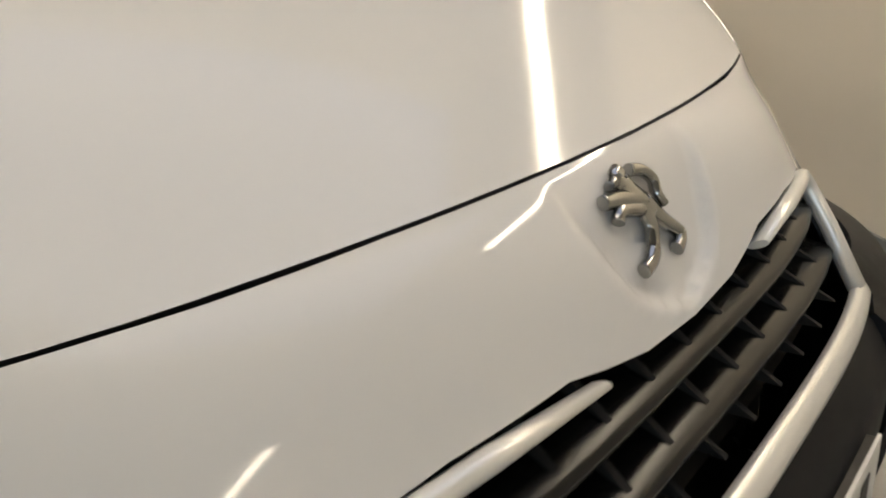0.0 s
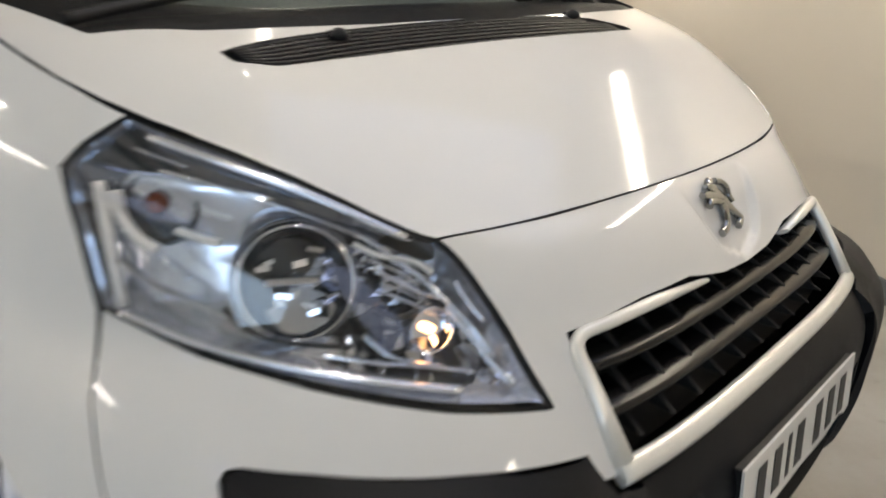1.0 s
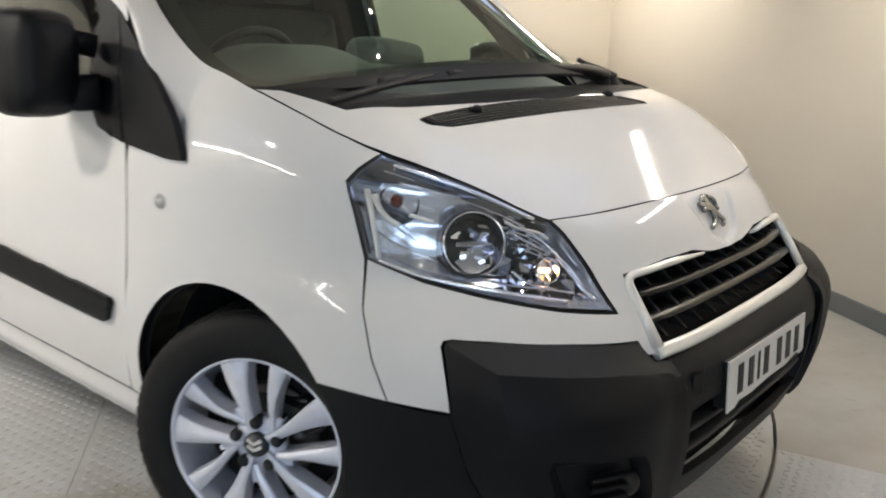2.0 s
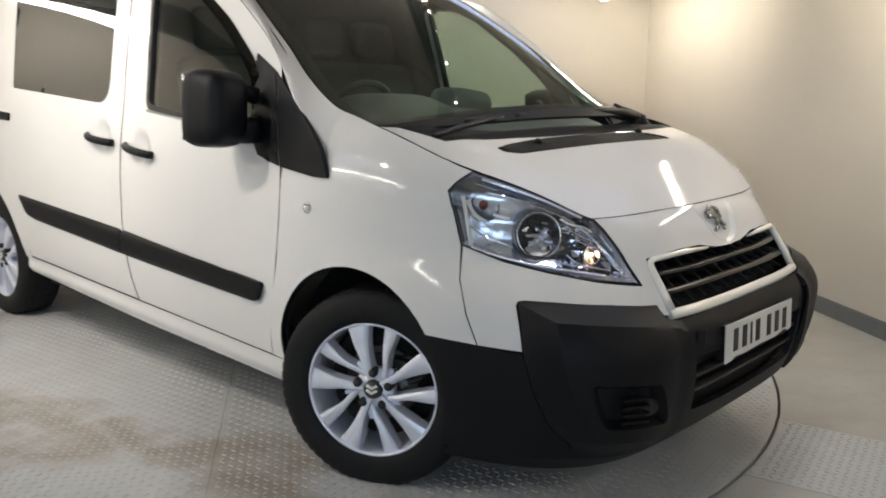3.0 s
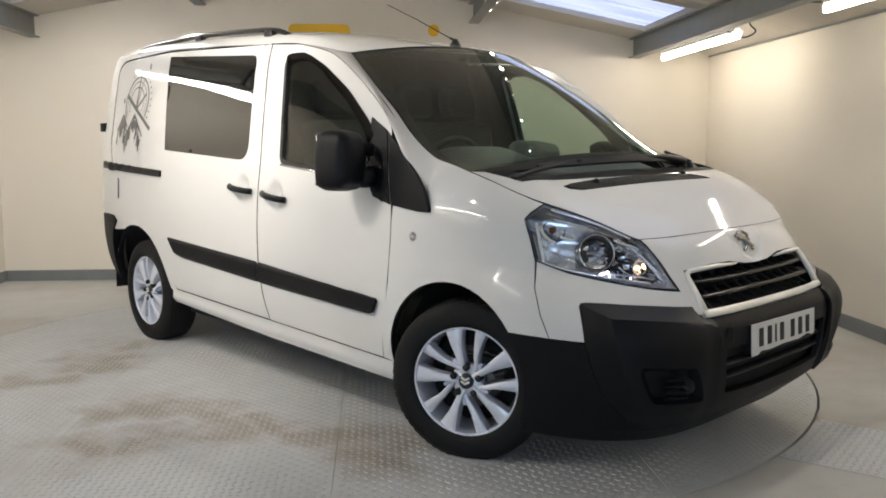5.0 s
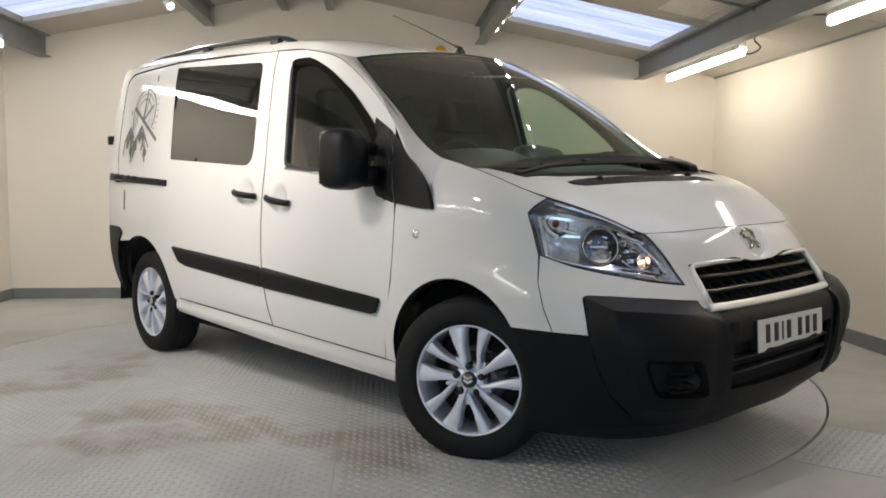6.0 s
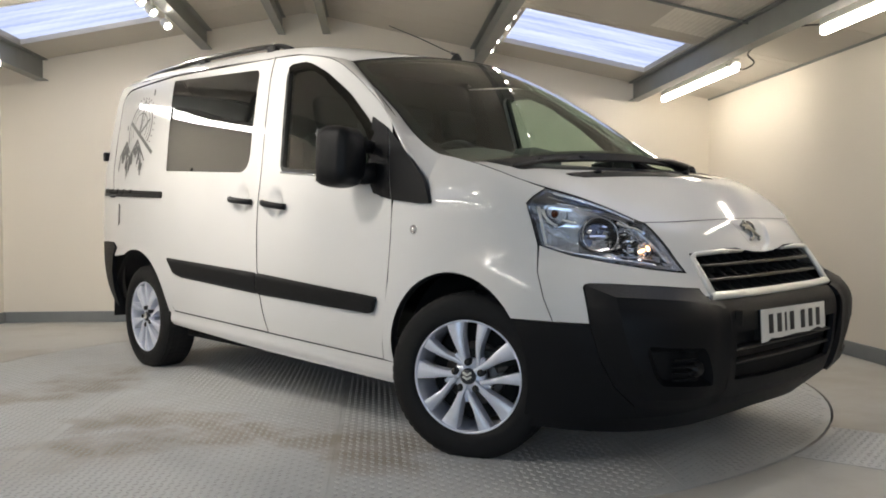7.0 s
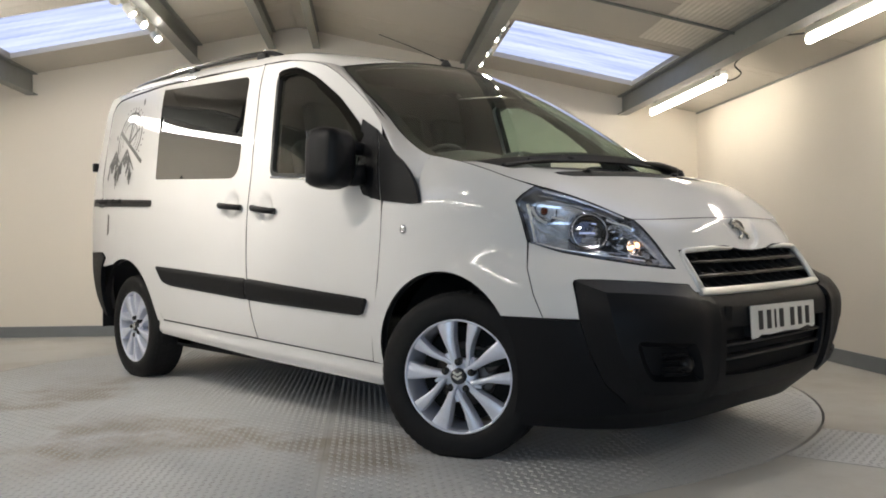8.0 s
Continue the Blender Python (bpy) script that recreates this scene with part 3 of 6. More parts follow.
# a fixed tread-plate cover beside the turntable
cover = thing("floor_plate", "pale grey tread-plate cover let into the concrete floor", "floor plate")
CV = [(-1.69 + 2.556 * math.cos(radians(a)), -0.06 + 2.556 * math.sin(radians(a))) for a in np.linspace(17.0, 3.3, 12)] + [(1.80, 0.27), (1.69, 0.86)]
part("steel_sheet", slab(CV, 0.0, 0.003, bevel=0.001), TREAD, cover)
vs, fs = [], []
ax, ay = Vector((0.983, 0.182)), Vector((-0.182, 0.983))
for i in range(33):
    for j in range(19):
        c = Vector((0.80, 0.085)) + ax * (0.02 + i * 0.031) + ay * (0.02 + j * 0.031)
        if (c - Vector((-1.69, -0.06))).length < TURN_R + 0.03 or not inside(np.array([c.x]), np.array([c.y]), CV)[0]:
            continue
        flip = 1 if (i + j) % 2 else -1
        e0, e1 = (ax + ay * flip).normalized() * 0.014, (ay - ax * flip).normalized() * 0.0042
        k = len(vs)
        for g0, g1, h in ((-1, 0, 0.003), (0, -1, 0.003), (1, 0, 0.003), (0, 1, 0.003), (-0.6, 0, 0.0056), (0, -0.55, 0.0056), (0.6, 0, 0.0056), (0, 0.55, 0.0056)):
            p = c + e0 * g0 + e1 * g1
            vs.append((p.x, p.y, h))
        fs += [(k, k + 1, k + 5, k + 4), (k + 1, k + 2, k + 6, k + 5), (k + 2, k + 3, k + 7, k + 6), (k + 3, k, k + 4, k + 7), (k + 4, k + 5, k + 6, k + 7)]
me = bpy.data.meshes.new("tread_pattern")
me.from_pydata(vs, [], fs)
me.materials.append(TREAD)
ob = new("tread_pattern", me)
ob.parent = cover
tagged(ob, "small raised tread bars", kind="stuff")
leaf = part("dry_leaf", joined(moved(slab(rounded([(-0.04, 0), (0, 0.014), (0.045, 0.004), (0.0, -0.012)], 0.01), 0.001, 0.003), Matrix.Rotation(radians(12), 4, "Y")), moved(slab(rounded([(-0.02, 0.0), (0.0, 0.035), (0.014, 0.0)], 0.006), 0.002, 0.004), Matrix.Rotation(radians(-14), 4, "X"))), RUBBER, None)
leaf.matrix_basis = Matrix.Translation((0.262, 2.636, 0.008)) @ Matrix.Rotation(radians(-40), 4, "Z")
tagged(leaf, "small dark dry leaf on the concrete floor", "leaf")


# walls
def gable(v0, v1, name, label):
    us = [-0.12, 0, RIDGE, WIDE, WIDE + 0.12]
    zs = [slope(0) + 0.1, slope(0) + 0.1, slope(RIDGE) + 0.1, slope(WIDE) + 0.1, slope(WIDE) + 0.1]
    bm = bmesh.new()
    a = [bm.verts.new((u, v0, z)) for u, z in zip(us, zs)] + [bm.verts.new((WIDE + 0.12, v0, 0)), bm.verts.new((-0.12, v0, 0))]
    b = [bm.verts.new((v.co.x, v1, v.co.z)) for v in a]
    n = len(a)
    bm.faces.new(a)
    bm.faces.new(b[::-1])
    for i in range(n):
        bm.faces.new((a[i], a[(i + 1) % n], b[(i + 1) % n], b[i]))
    bmesh.ops.recalc_face_normals(bm, faces=bm.faces)
    return fixed(name, bm, WALL, label, "wall")


gable(-0.15, 0.0, "wall_gable", "cream painted gable wall under a pitched roof")
GATE = (3.5, 6.45, 2.15)
jambs = joined(box(-0.12, DEEP, 0, GATE[0], DEEP + 0.15, 2.3), box(GATE[1], DEEP, 0, WIDE + 0.12, DEEP + 0.15, 2.3), box(GATE[0], DEEP, GATE[2], GATE[1], DEEP + 0.15, 2.3), slab([(-0.12, 2.3), (WIDE + 0.12, 2.3), (WIDE + 0.12, 2.5), (RIDGE, 3.03), (-0.12, 2.31)], 0, 0.15))
for v in jambs.verts:
    if v.co.y < 5:
        v.co = (v.co.x, DEEP + v.co.z, v.co.y)
fixed("wall_entrance", jambs, WALL, "cream painted end wall with a wide vehicle gateway", "wall")
fixed("backdrop", sheet(lambda s, t: (GATE[0] - 1.5 + 6.4 * s, DEEP + 0.8, 3.0 * t), 1, 1), OUTSIDE, "plain bright daylight outside the gateway", "backdrop")
fixed("wall_right", box(-0.12, 0.0, 0, 0.0, DEEP, slope(0) + 0.1), WALL, "long cream painted side wall", "wall")
fixed("wall_left", box(WIDE, 0.0, 0, WIDE + 0.12, DEEP, slope(WIDE) + 0.1), WALL, "long cream painted side wall", "wall")
for nm, c in (("baseboard_gable", (0.02, 0.0, 0, WIDE - 0.02, 0.018, 0.10)), ("baseboard_right", (0.0, 0.0, 0, 0.018, DEEP, 0.10)), ("baseboard_left", (WIDE - 0.018, 0.0, 0, WIDE, DEEP, 0.10)), ("baseboard_entrance", (0.02, DEEP - 0.018, 0, WIDE - 0.02, DEEP, 0.10))):
    fixed(nm, box(*c, bevel=0.004), SKIRT, "dark grey painted skirting board", "baseboard")

# ceiling: lining panels on both slopes, with openings for the roof lights
ROOF_LIGHTS = [(a, v, b, v + d) for v in (0.0, 3.6, 7.2) for a, b, v, d in ((0.83, 2.13, 0.54 + v, 1.22), (5.12, 6.30, 0.64 + v, 1.06))]


def ceiling_half(u0, u1):
    cuts_u = sorted({u0, u1, *[w for r in ROOF_LIGHTS for w in (r[0], r[2]) if u0 < w < u1]})
    cuts_v = sorted({0.0, DEEP, *[w for r in ROOF_LIGHTS for w in (r[1], r[3]) if u0 < r[0] < u1], *[0.88 + 1.0 * k for k in range(11)]})
    bm = bmesh.new()
    for a, b in zip(cuts_u, cuts_u[1:]):
        for c, d in zip(cuts_v, cuts_v[1:]):
            if any(r[0] <= a and b <= r[2] and r[1] <= c and d <= r[3] for r in ROOF_LIGHTS):
                continue
            g = 0.004
            lo = [(a, c + g), (b, c + g), (b, d - g), (a, d - g)]
            q0 = [bm.verts.new((x, y, slope(x))) for x, y in lo]
            q1 = [bm.verts.new((x, y, slope(x) + 0.05)) for x, y in lo]
            bm.faces.new(q0[::-1])
            for i in range(4):
                bm.faces.new((q0[i], q0[(i + 1) % 4], q1[(i + 1) % 4], q1[i]))
    return bm


ceil_bm = joined(ceiling_half(0.0, RIDGE), ceiling_half(RIDGE + 1e-4, WIDE))
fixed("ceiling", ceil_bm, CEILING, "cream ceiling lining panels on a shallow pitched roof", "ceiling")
shell = bmesh.new()
for u0, u1 in ((-0.1, RIDGE), (RIDGE, WIDE + 0.1)):
    shell.faces.new([shell.verts.new((x, y, slope(x) + 0.16)) for x, y in ((u0, -0.1), (u1, -0.1), (u1, DEEP + 0.1), (u0, DEEP + 0.1))])
fixed("roof_deck", shell, BEAM, "grey roof sheets above the lining", "roof")
for k, (a, b, c, d) in enumerate(ROOF_LIGHTS):
    rl = thing("roof_light", "translucent corrugated roof light glowing with bluish daylight", "roof light", "roof lights", at=ROOM)
    bm = sheet(lambda s, t: (a + (c - a) * s, b + (d - b) * t, slope(a + (c - a) * s) + 0.04 + 0.002 * math.sin(s * 90)), 80, 1)
    part("pane", bm, DAYLIGHT, rl)
    fr = [box(a - 0.02, b - 0.02, 0, c + 0.02, b, 0.05), box(a - 0.02, d, 0, c + 0.02, d + 0.02, 0.05), box(a - 0.02, b, 0, a, d, 0.05), box(c, b, 0, c + 0.02, d, 0.05)]
    fr = joined(*fr)
    for v in fr.verts:
        v.co.z += slope(v.co.x) - 0.004
    part("frame", fr, CEILING, rl)


# steelwork
def i_beam(name, u, top, depth, width, label, group):
    t, w = 0.009, 0.007
    zt, zb = top, top - depth
    prof = [(-width / 2, zb), (width / 2, zb), (width / 2, zb + t), (w / 2, zb + t), (w / 2, zt - t), (width / 2, zt - t), (width / 2, zt), (-width / 2, zt), (-width / 2, zt - t), (-w / 2, zt - t), (-w / 2, zb + t), (-width / 2, zb + t)]
    bm = bmesh.new()
    a = [bm.verts.new((u + x, 0.0, z)) for x, z in prof]
    b = [bm.verts.new((u + x, DEEP, z)) for x, z in prof]
    for i in range(len(prof)):
        j = (i + 1) % len(prof)
        bm.faces.new((a[i], a[j], b[j], b[i]))
    bmesh.ops.recalc_face_normals(bm, faces=bm.faces)
    o = part(name, bm, BEAM, None)
    o.matrix_basis = ROOM
    return tagged(o, label, "beam", group)


for u, depth, width in ((0.76, 0.185, 0.10), (2.32, 0.185, 0.10), (4.86, 0.185, 0.10), (6.36, 0.20, 0.10)):
    i_beam("steel_beam", u, slope(u) + 0.004, depth, width, "grey painted steel I-beam under the sloping ceiling", "main beams")
for u in (3.74, 4.16):
    i_beam("ridge_purlin", u, slope(u) + 0.004, 0.17, 0.07, "pale grey steel purlin beside the ridge", "ridge purlins")


# lamps
def strip_light(u, v0, v1, z, wall):
    t = thing("strip_light", "lit white fluorescent batten lamp under a steel beam", "strip light", "strip lights", at=ROOM @ Matrix.Translation((u, v0, z)))
    L = v1 - v0
    part("casing", box(-0.03, 0.02, 0.03, 0.03, L - 0.02, 0.075, bevel=0.006), CASE, t)
    part("diffuser", box(-0.020 if wall < 0 else -0.025, 0, -0.022, 0.020 if wall < 0 else 0.025, L, 0.032, bevel=0.014, seg=3), TUBE if wall < 0 else COOL_TUBE, t, "glowing white diffuser")
    # added fin, no part of the lamp: it keeps light off the wall
    if wall < 0:
        part("side_reflector", box(-0.027, 0.0, 0.012, -0.024, L, 0.04), CASE, t, "white fin added to hold light off the wall")
    for e in (0.12, L - 0.12):
        part("bracket", box(-0.02, e - 0.012, 0.07, 0.02, e + 0.012, slope(u) - z + 0.002), BEAM, t)
    return t


# the lamp at 6.9 is unseen, added to brighten the wall and nose
for v in (0.28, 3.2, 6.9):
    strip_light(0.56, v, v + 1.68, 2.085, -1)
# the lamp at 5.3 is a guess out of view, kept for its light
for v in (1.45, 3.95, 5.3):
    strip_light(6.15, v, v + 1.21, 2.14, 1)


def spotlight(u, v, z, aim, watts):
    t = thing("spotlight", "small white track spotlight, switched on", "spotlight", "track spotlights", at=ROOM @ Matrix.Translation((u, v, z)))
    d = Vector(aim).normalized()
    q = d.to_track_quat("Y", "Z").to_matrix().to_4x4()
    part("head", moved(lathe([(0.018, -0.05), (0.032, -0.045), (0.036, 0.045), (0.030, 0.05), (0.028, 0.03), (0.0, 0.03)], 20), q), CASE, t)
    part("lens", moved(lathe([(0.0, 0.032), (0.022, 0.034), (0.022, 0.036), (0.0, 0.038)], 20), q), SPOT, t, "bright lens")
    lm = bpy.data.lights.new("lamp", "SPOT")
    lm.energy, lm.color, lm.spot_size, lm.spot_blend, lm.shadow_soft_size = watts, (1.0, 0.92, 0.81), radians(75), 0.7, 0.04
    lo = new("lamp", lm)
    lo.parent = t
    lo.matrix_basis = Matrix.Translation(d * 0.06) @ d.to_track_quat("-Z", "Y").to_matrix().to_4x4()
    part("stem", tube([(0, 0, 0.03), (0, 0, 0.095)], 0.008, 8), CASE, t)
    part("yoke", box(-0.04, -0.01, 0.02, 0.04, 0.01, 0.03), CASE, t)


for u, vs_, zt in ((2.235, (0.5, 0.95, 1.46, 1.84, 2.73, 3.12, 3.55, 4.0, 4.6, 5.2), 2.5), (4.93, (1.28, 1.72, 2.05, 2.4, 4.6, 5.4), 2.5)):
    tr = thing("light_track", "white ceiling light track fixed along a beam", "light track", "light tracks", at=ROOM)
    part("rail", box(u - 0.018, 0.3, zt + 0.09, u + 0.018, 6.0, zt + 0.115, bevel=0.003), CASE, tr)
    for e in (0.6, 2.4, 4.2, 5.8):
        part("clip", box(u - 0.012, e, zt + 0.113, u + 0.012, e + 0.03, slope(u) + 0.002), CASE, tr)
    for v in vs_:
        aim = (TURN_C.x + 0.3 * math.sin(v * 7), TURN_C.y + 0.5 * math.sin(v * 5), 0.9)
        if v == 2.4:
            aim = (5.9, 0.0, 0.8)
        elif v == 5.2:      # an added lamp out of view, dimmed, that brightens the nose
            aim = (2.0, 5.0, 0.7)
        spotlight(u, v, zt, Vector(aim) - Vector((u, v, zt)), 12.0 if v == 5.2 else SPOT_WATTS)

# conduits and loose cables by the beam
for pts, nm in [([(0.62, 1.9, 2.12), (0.56, 2.05, 2.06), (0.52, 2.16, 2.09), (0.60, 2.25, 2.15), (0.66, 2.9, 2.16), (0.58, 3.2, 2.13)], "lamp_cable")]:
    c_ = part(nm, tube(smooth_line(pts, 8), 0.006, 6), CABLE, None)
    c_.matrix_basis = ROOM
    tagged(c_, "thin black lamp cable looped below the ceiling", "cable", "ceiling cables")
cd = part("conduit", tube([(u_, 2.56 + 0.05 * u_, slope(u_) - 0.014) for u_ in (0.60, 0.9, 1.2, 1.7, 2.28)], 0.011, 8), BEAM, None)
cd.matrix_basis = ROOM
tagged(cd, "grey conduit across the ceiling slope", "conduit")
# corrugated ceiling sheet; bright metal colour stands for streaks of light on it
ridged = part("foil_sheet", sheet(lambda s, t: (0.83 + 0.42 * s, 2.02 + 1.25 * t, slope(0.83 + 0.42 * s) - 0.006 - 0.0012 * math.sin(s * 75)), 120, 4), CORRUGATED, None)
ridged.matrix_basis = ROOM
tagged(ridged, "shiny corrugated ceiling sheet under the slope", "insulation sheet")
eave = part("cornice_strip", box(0.0, 0.0, slope(0) - 0.012, 0.014, DEEP, slope(0) + 0.004), BEAM, None)
eave.matrix_basis = ROOM
tagged(eave, "thin dark strip where wall meets ceiling", "trim", kind="structure")

# yellow signs on the gable wall
sg = part("wall_sign", moved(slab(rounded([(3.49, 2.14), (4.06, 2.14), (4.06, 2.395), (3.49, 2.395)], 0.06), 0, 0.02), Matrix(((1, 0, 0, 0), (0, 0, 1, 0), (0, 1, 0, 0), (0, 0, 0, 1)))), YELLOW, None)
sg.matrix_basis = ROOM
tagged(sg, "plain yellow rounded sign on the gable wall", "sign")
sg = part("wall_disc", moved(lathe([(0.0, 0.0), (0.055, 0.0), (0.055, 0.012), (0.0, 0.016)], 32), Matrix.Translation((2.70, 0, 2.35))), YELLOW, None)
sg.matrix_basis = ROOM
tagged(sg, "small round yellow disc on the gable wall", "sign")


# ---- the van ----
van = thing("van", "white van with black plastic bumpers and mouldings on the turntable", "van")
RU = (0.02, 1.0)


def flank(x, z):
    return (x, -side_w(x, z), z)


def rim_of(phi, d=SHOULDER):
    """The belt's v at the bonnet's edge."""
    return table((0, 18, 27, 45, 90), (0.845, 0.84, 0.82, 0.93, 0.97), abs(phi)) + d


def both(ob):
    mirrored(ob, ob.parent)
    return ob


def arch(x0, z0, r, a0, a1, n=20):
    return [(x0 + r * math.cos(math.radians(a0 + (a1 - a0) * i / n)), z0 + r * math.sin(math.radians(a0 + (a1 - a0) * i / n))) for i in range(n + 1)]


def bearing(x, q=0.94):
    return math.degrees(math.atan2(q, x - BELT_X))


# wings
front_arch = [(bearing(x, 0.935), z) for x, z in arch(-0.025, 0.335, 0.398, 37.4, 181)]
wing_line = [(89.7, 0.335), (86.9, 0.52), (84.05, 0.69), (82.75, 0.86), (82.1, 1.03), (71.5, 1.035), (71.0, rim_of(71)), (64, rim_of(64)), (58, rim_of(58)), (52, rim_of(52)), (47, rim_of(47)), (43.4, rim_of(43.4) - 0.005),
             (45.8, 1.06), (47.0, 1.02), (46.5, 0.97), (45.0, 0.843), (45.2, 0.75), (44.4, 0.66), (43.0, 0.577), *front_arch]
wing = part("wing", panel(wing_line, belt, step=0.022, unit=RU, gap=0.0015), PAINT, van, "white front wing")
both(wing)
# near-black sheet behind the panel; its colour gives the gaps their shade
part("inner_wing", panel([(p, min(v, 1.0)) for p, v in wing_line if not (70 <= p <= 71.6 and v > 1.04)], belt, step=0.05, unit=RU, gap=-0.004, fold=0, lift=-0.03), HOLLOW, wing)
rep_m = Matrix.Translation(Vector(belt(74.3, 0.9))) @ Matrix.Rotation(radians(90), 4, "X")
rep = part("side_repeater", moved(lathe([(0.020, -0.004), (0.0195, 0.003), (0.016, 0.008), (0.009, 0.011), (0.0, 0.012)], 24, "Z"), rep_m), LENS, wing, "clear round side repeater")
part("repeater_base", moved(lathe([(0.0, 0.0), (0.012, 0.0005), (0.0185, 0.003), (0.0195, -0.003)], 24, "Z"), rep_m), CHROME, wing)
part("bulb", moved(lathe([(0.0, 0.008), (0.006, 0.006), (0.006, 0.0)], 12, "Z"), rep_m), SATIN, wing)

# bonnet
edge = [(seam(a)[0], -math.copysign(seam(a)[1], a)) for a in [60, 57, 54, 51, 48, 45, 42, 39, 36, 33, 30.5, 28.5, 27.6, 26.9, 26.2, 25, 23, 21, 19, 17, 15, 13, 11, 9, 7, 5, 3, 1, -1, -3, -5, -7, -9, -11, -13, -15, -17, -19, -21, -23, -25, -26.2, -26.9, -27.6, -28.5, -30.5, -33, -36, -39, -42, -45, -48, -51, -54, -57, -60]]
bonnet_line = edge + [(0.02, 0.785), (0.17, 0.73), (0.215, 0.6), (0.25, 0.3), (0.26, 0.0), (0.25, -0.3), (0.215, -0.6), (0.17, -0.73), (0.02, -0.785)]


def bonnet_skin(x, y):
    return (x, y, bonnet_z(x, y))


def vent_rear(y):
    return table((-0.62, -0.55, -0.42, -0.15, 0.20, 0.30, 0.37), (0.284, 0.270, 0.262, 0.260, 0.265, 0.282, 0.328), y)


def vent_front(y):
    return table((-0.62, -0.57, -0.42, -0.24, 0.08, 0.25, 0.37), (0.312, 0.338, 0.348, 0.355, 0.360, 0.354, 0.345), y)


VENT = rounded([(vent_front(y), y) for y in (0.37, 0.20, 0.0, -0.25, -0.42, -0.57, -0.62)] + [(vent_rear(y), y) for y in (-0.62, -0.55, -0.42, -0.15, 0.05, 0.20, 0.30, 0.37)], 0.008)
bonnet = part("bonnet", panel(bonnet_line, bonnet_skin, step=0.025, gap=0.0025, holes=[VENT]), PAINT, van, "white bonnet with a black air intake across its rear")
part("inner_bonnet", panel(bonnet_line, bonnet_skin, step=0.06, gap=-0.004, fold=0, lift=-0.035), HOLLOW, bonnet)
part("intake_grille", panel(VENT, bonnet_skin, step=0.02, lift=-0.008, gap=0.001), BLACK, bonnet, "black louvred plastic intake")
for k in range(7):
    e = (k + 0.5) / 7
    part("louvre", tube([(vent_rear(y) * (1 - e) + vent_front(y) * e, y, bonnet_z(vent_rear(y) * (1 - e) + vent_front(y) * e, y) - 0.0035) for y in np.linspace(-0.60, 0.33 if k > 1 else 0.27, 40)], 0.0030, 6), TRIM, bonnet)
for k in range(15):
    yk = -0.57 + k * 0.0415
    part("louvre_rib", tube([(vent_rear(yk) + 0.004, yk, bonnet_z(vent_rear(yk), yk) - 0.006), (vent_front(yk) - 0.004, yk, bonnet_z(vent_front(yk), yk) - 0.006)], 0.003, 6), TRIM, bonnet)
for xk, yk in ((0.288, -0.415), (0.272, 0.25)):
    part("washer_jet", moved(joined(lathe([(0.0, 0), (0.016, 0), (0.014, 0.010), (0.006, 0.016), (0, 0.017)], 16, "Z"), box(-0.02, -0.007, 0.0, 0.006, 0.007, 0.012, bevel=0.003)), Matrix.Translation((xk, yk, bonnet_z(xk, yk) - 0.002))), BLACK, bonnet)

# painted front panel with the grille opening
GR_HALF = [(19.6, 0.665), (20.35, 0.812), (14, 0.8245), (8.6, 0.8245), (6.6, 0.816), (4.0, 0.807), (0, 0.803)]
GR_OUT = GR_HALF + [(-p, w) for p, w in GR_HALF[-2::-1]]
half = [(43.0, 0.577), (44.4, 0.66), (45.2, 0.75), (44.8, 0.845), (39.5, 0.808), (34, 0.784), (28, 0.761), (22.4, 0.746), (23.6, 0.815), (24.7, 0.885), (25.7, 0.955), (26.8, rim_of(26.8)), (20, rim_of(20)), (13, rim_of(13)), (6.5, rim_of(6.5))]
low = [(20.6, 0.664), (21.2, 0.692), (27.8, 0.705), (34.5, 0.713), (37.6, 0.7135), (38.3, 0.710), (38.55, 0.70), (38.0, 0.577)]
front_line = half + [(-p, v) for p, v in half[::-1]] + [(-p, v) for p, v in low[::-1]] + [(-19.8, 0.662), (19.8, 0.662)] + low
def front_skin(ph, v):
    """The front panel with its shallow shield-shaped badge field."""
    x, y, z = belt(ph, v)
    w = table((0.812, 0.820, 0.836, 0.868, 0.915, 0.95, 0.984, 1.05), (0.0, 1.5, 3.4, 4.5, 5.3, 5.8, 6.0, 6.1), v) - abs(ph + 0.2)
    d = min(1.0, max(0.0, w / (1.2 if ph > -0.2 else 0.65)))
    d = d * d * (3 - 2 * d) * 0.012 * min(1.0, max(0.0, (1.02 - v) / 0.13))
    return (x - 0.72 * d, y, z - 0.69 * d)


front = part("front_panel", panel(front_line, front_skin, step=0.008, unit=RU, gap=0.0015, holes=[GR_OUT]), PAINT, van, "white upper front panel with a recessed badge field")
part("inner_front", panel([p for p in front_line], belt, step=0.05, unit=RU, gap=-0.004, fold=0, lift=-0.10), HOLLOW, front)

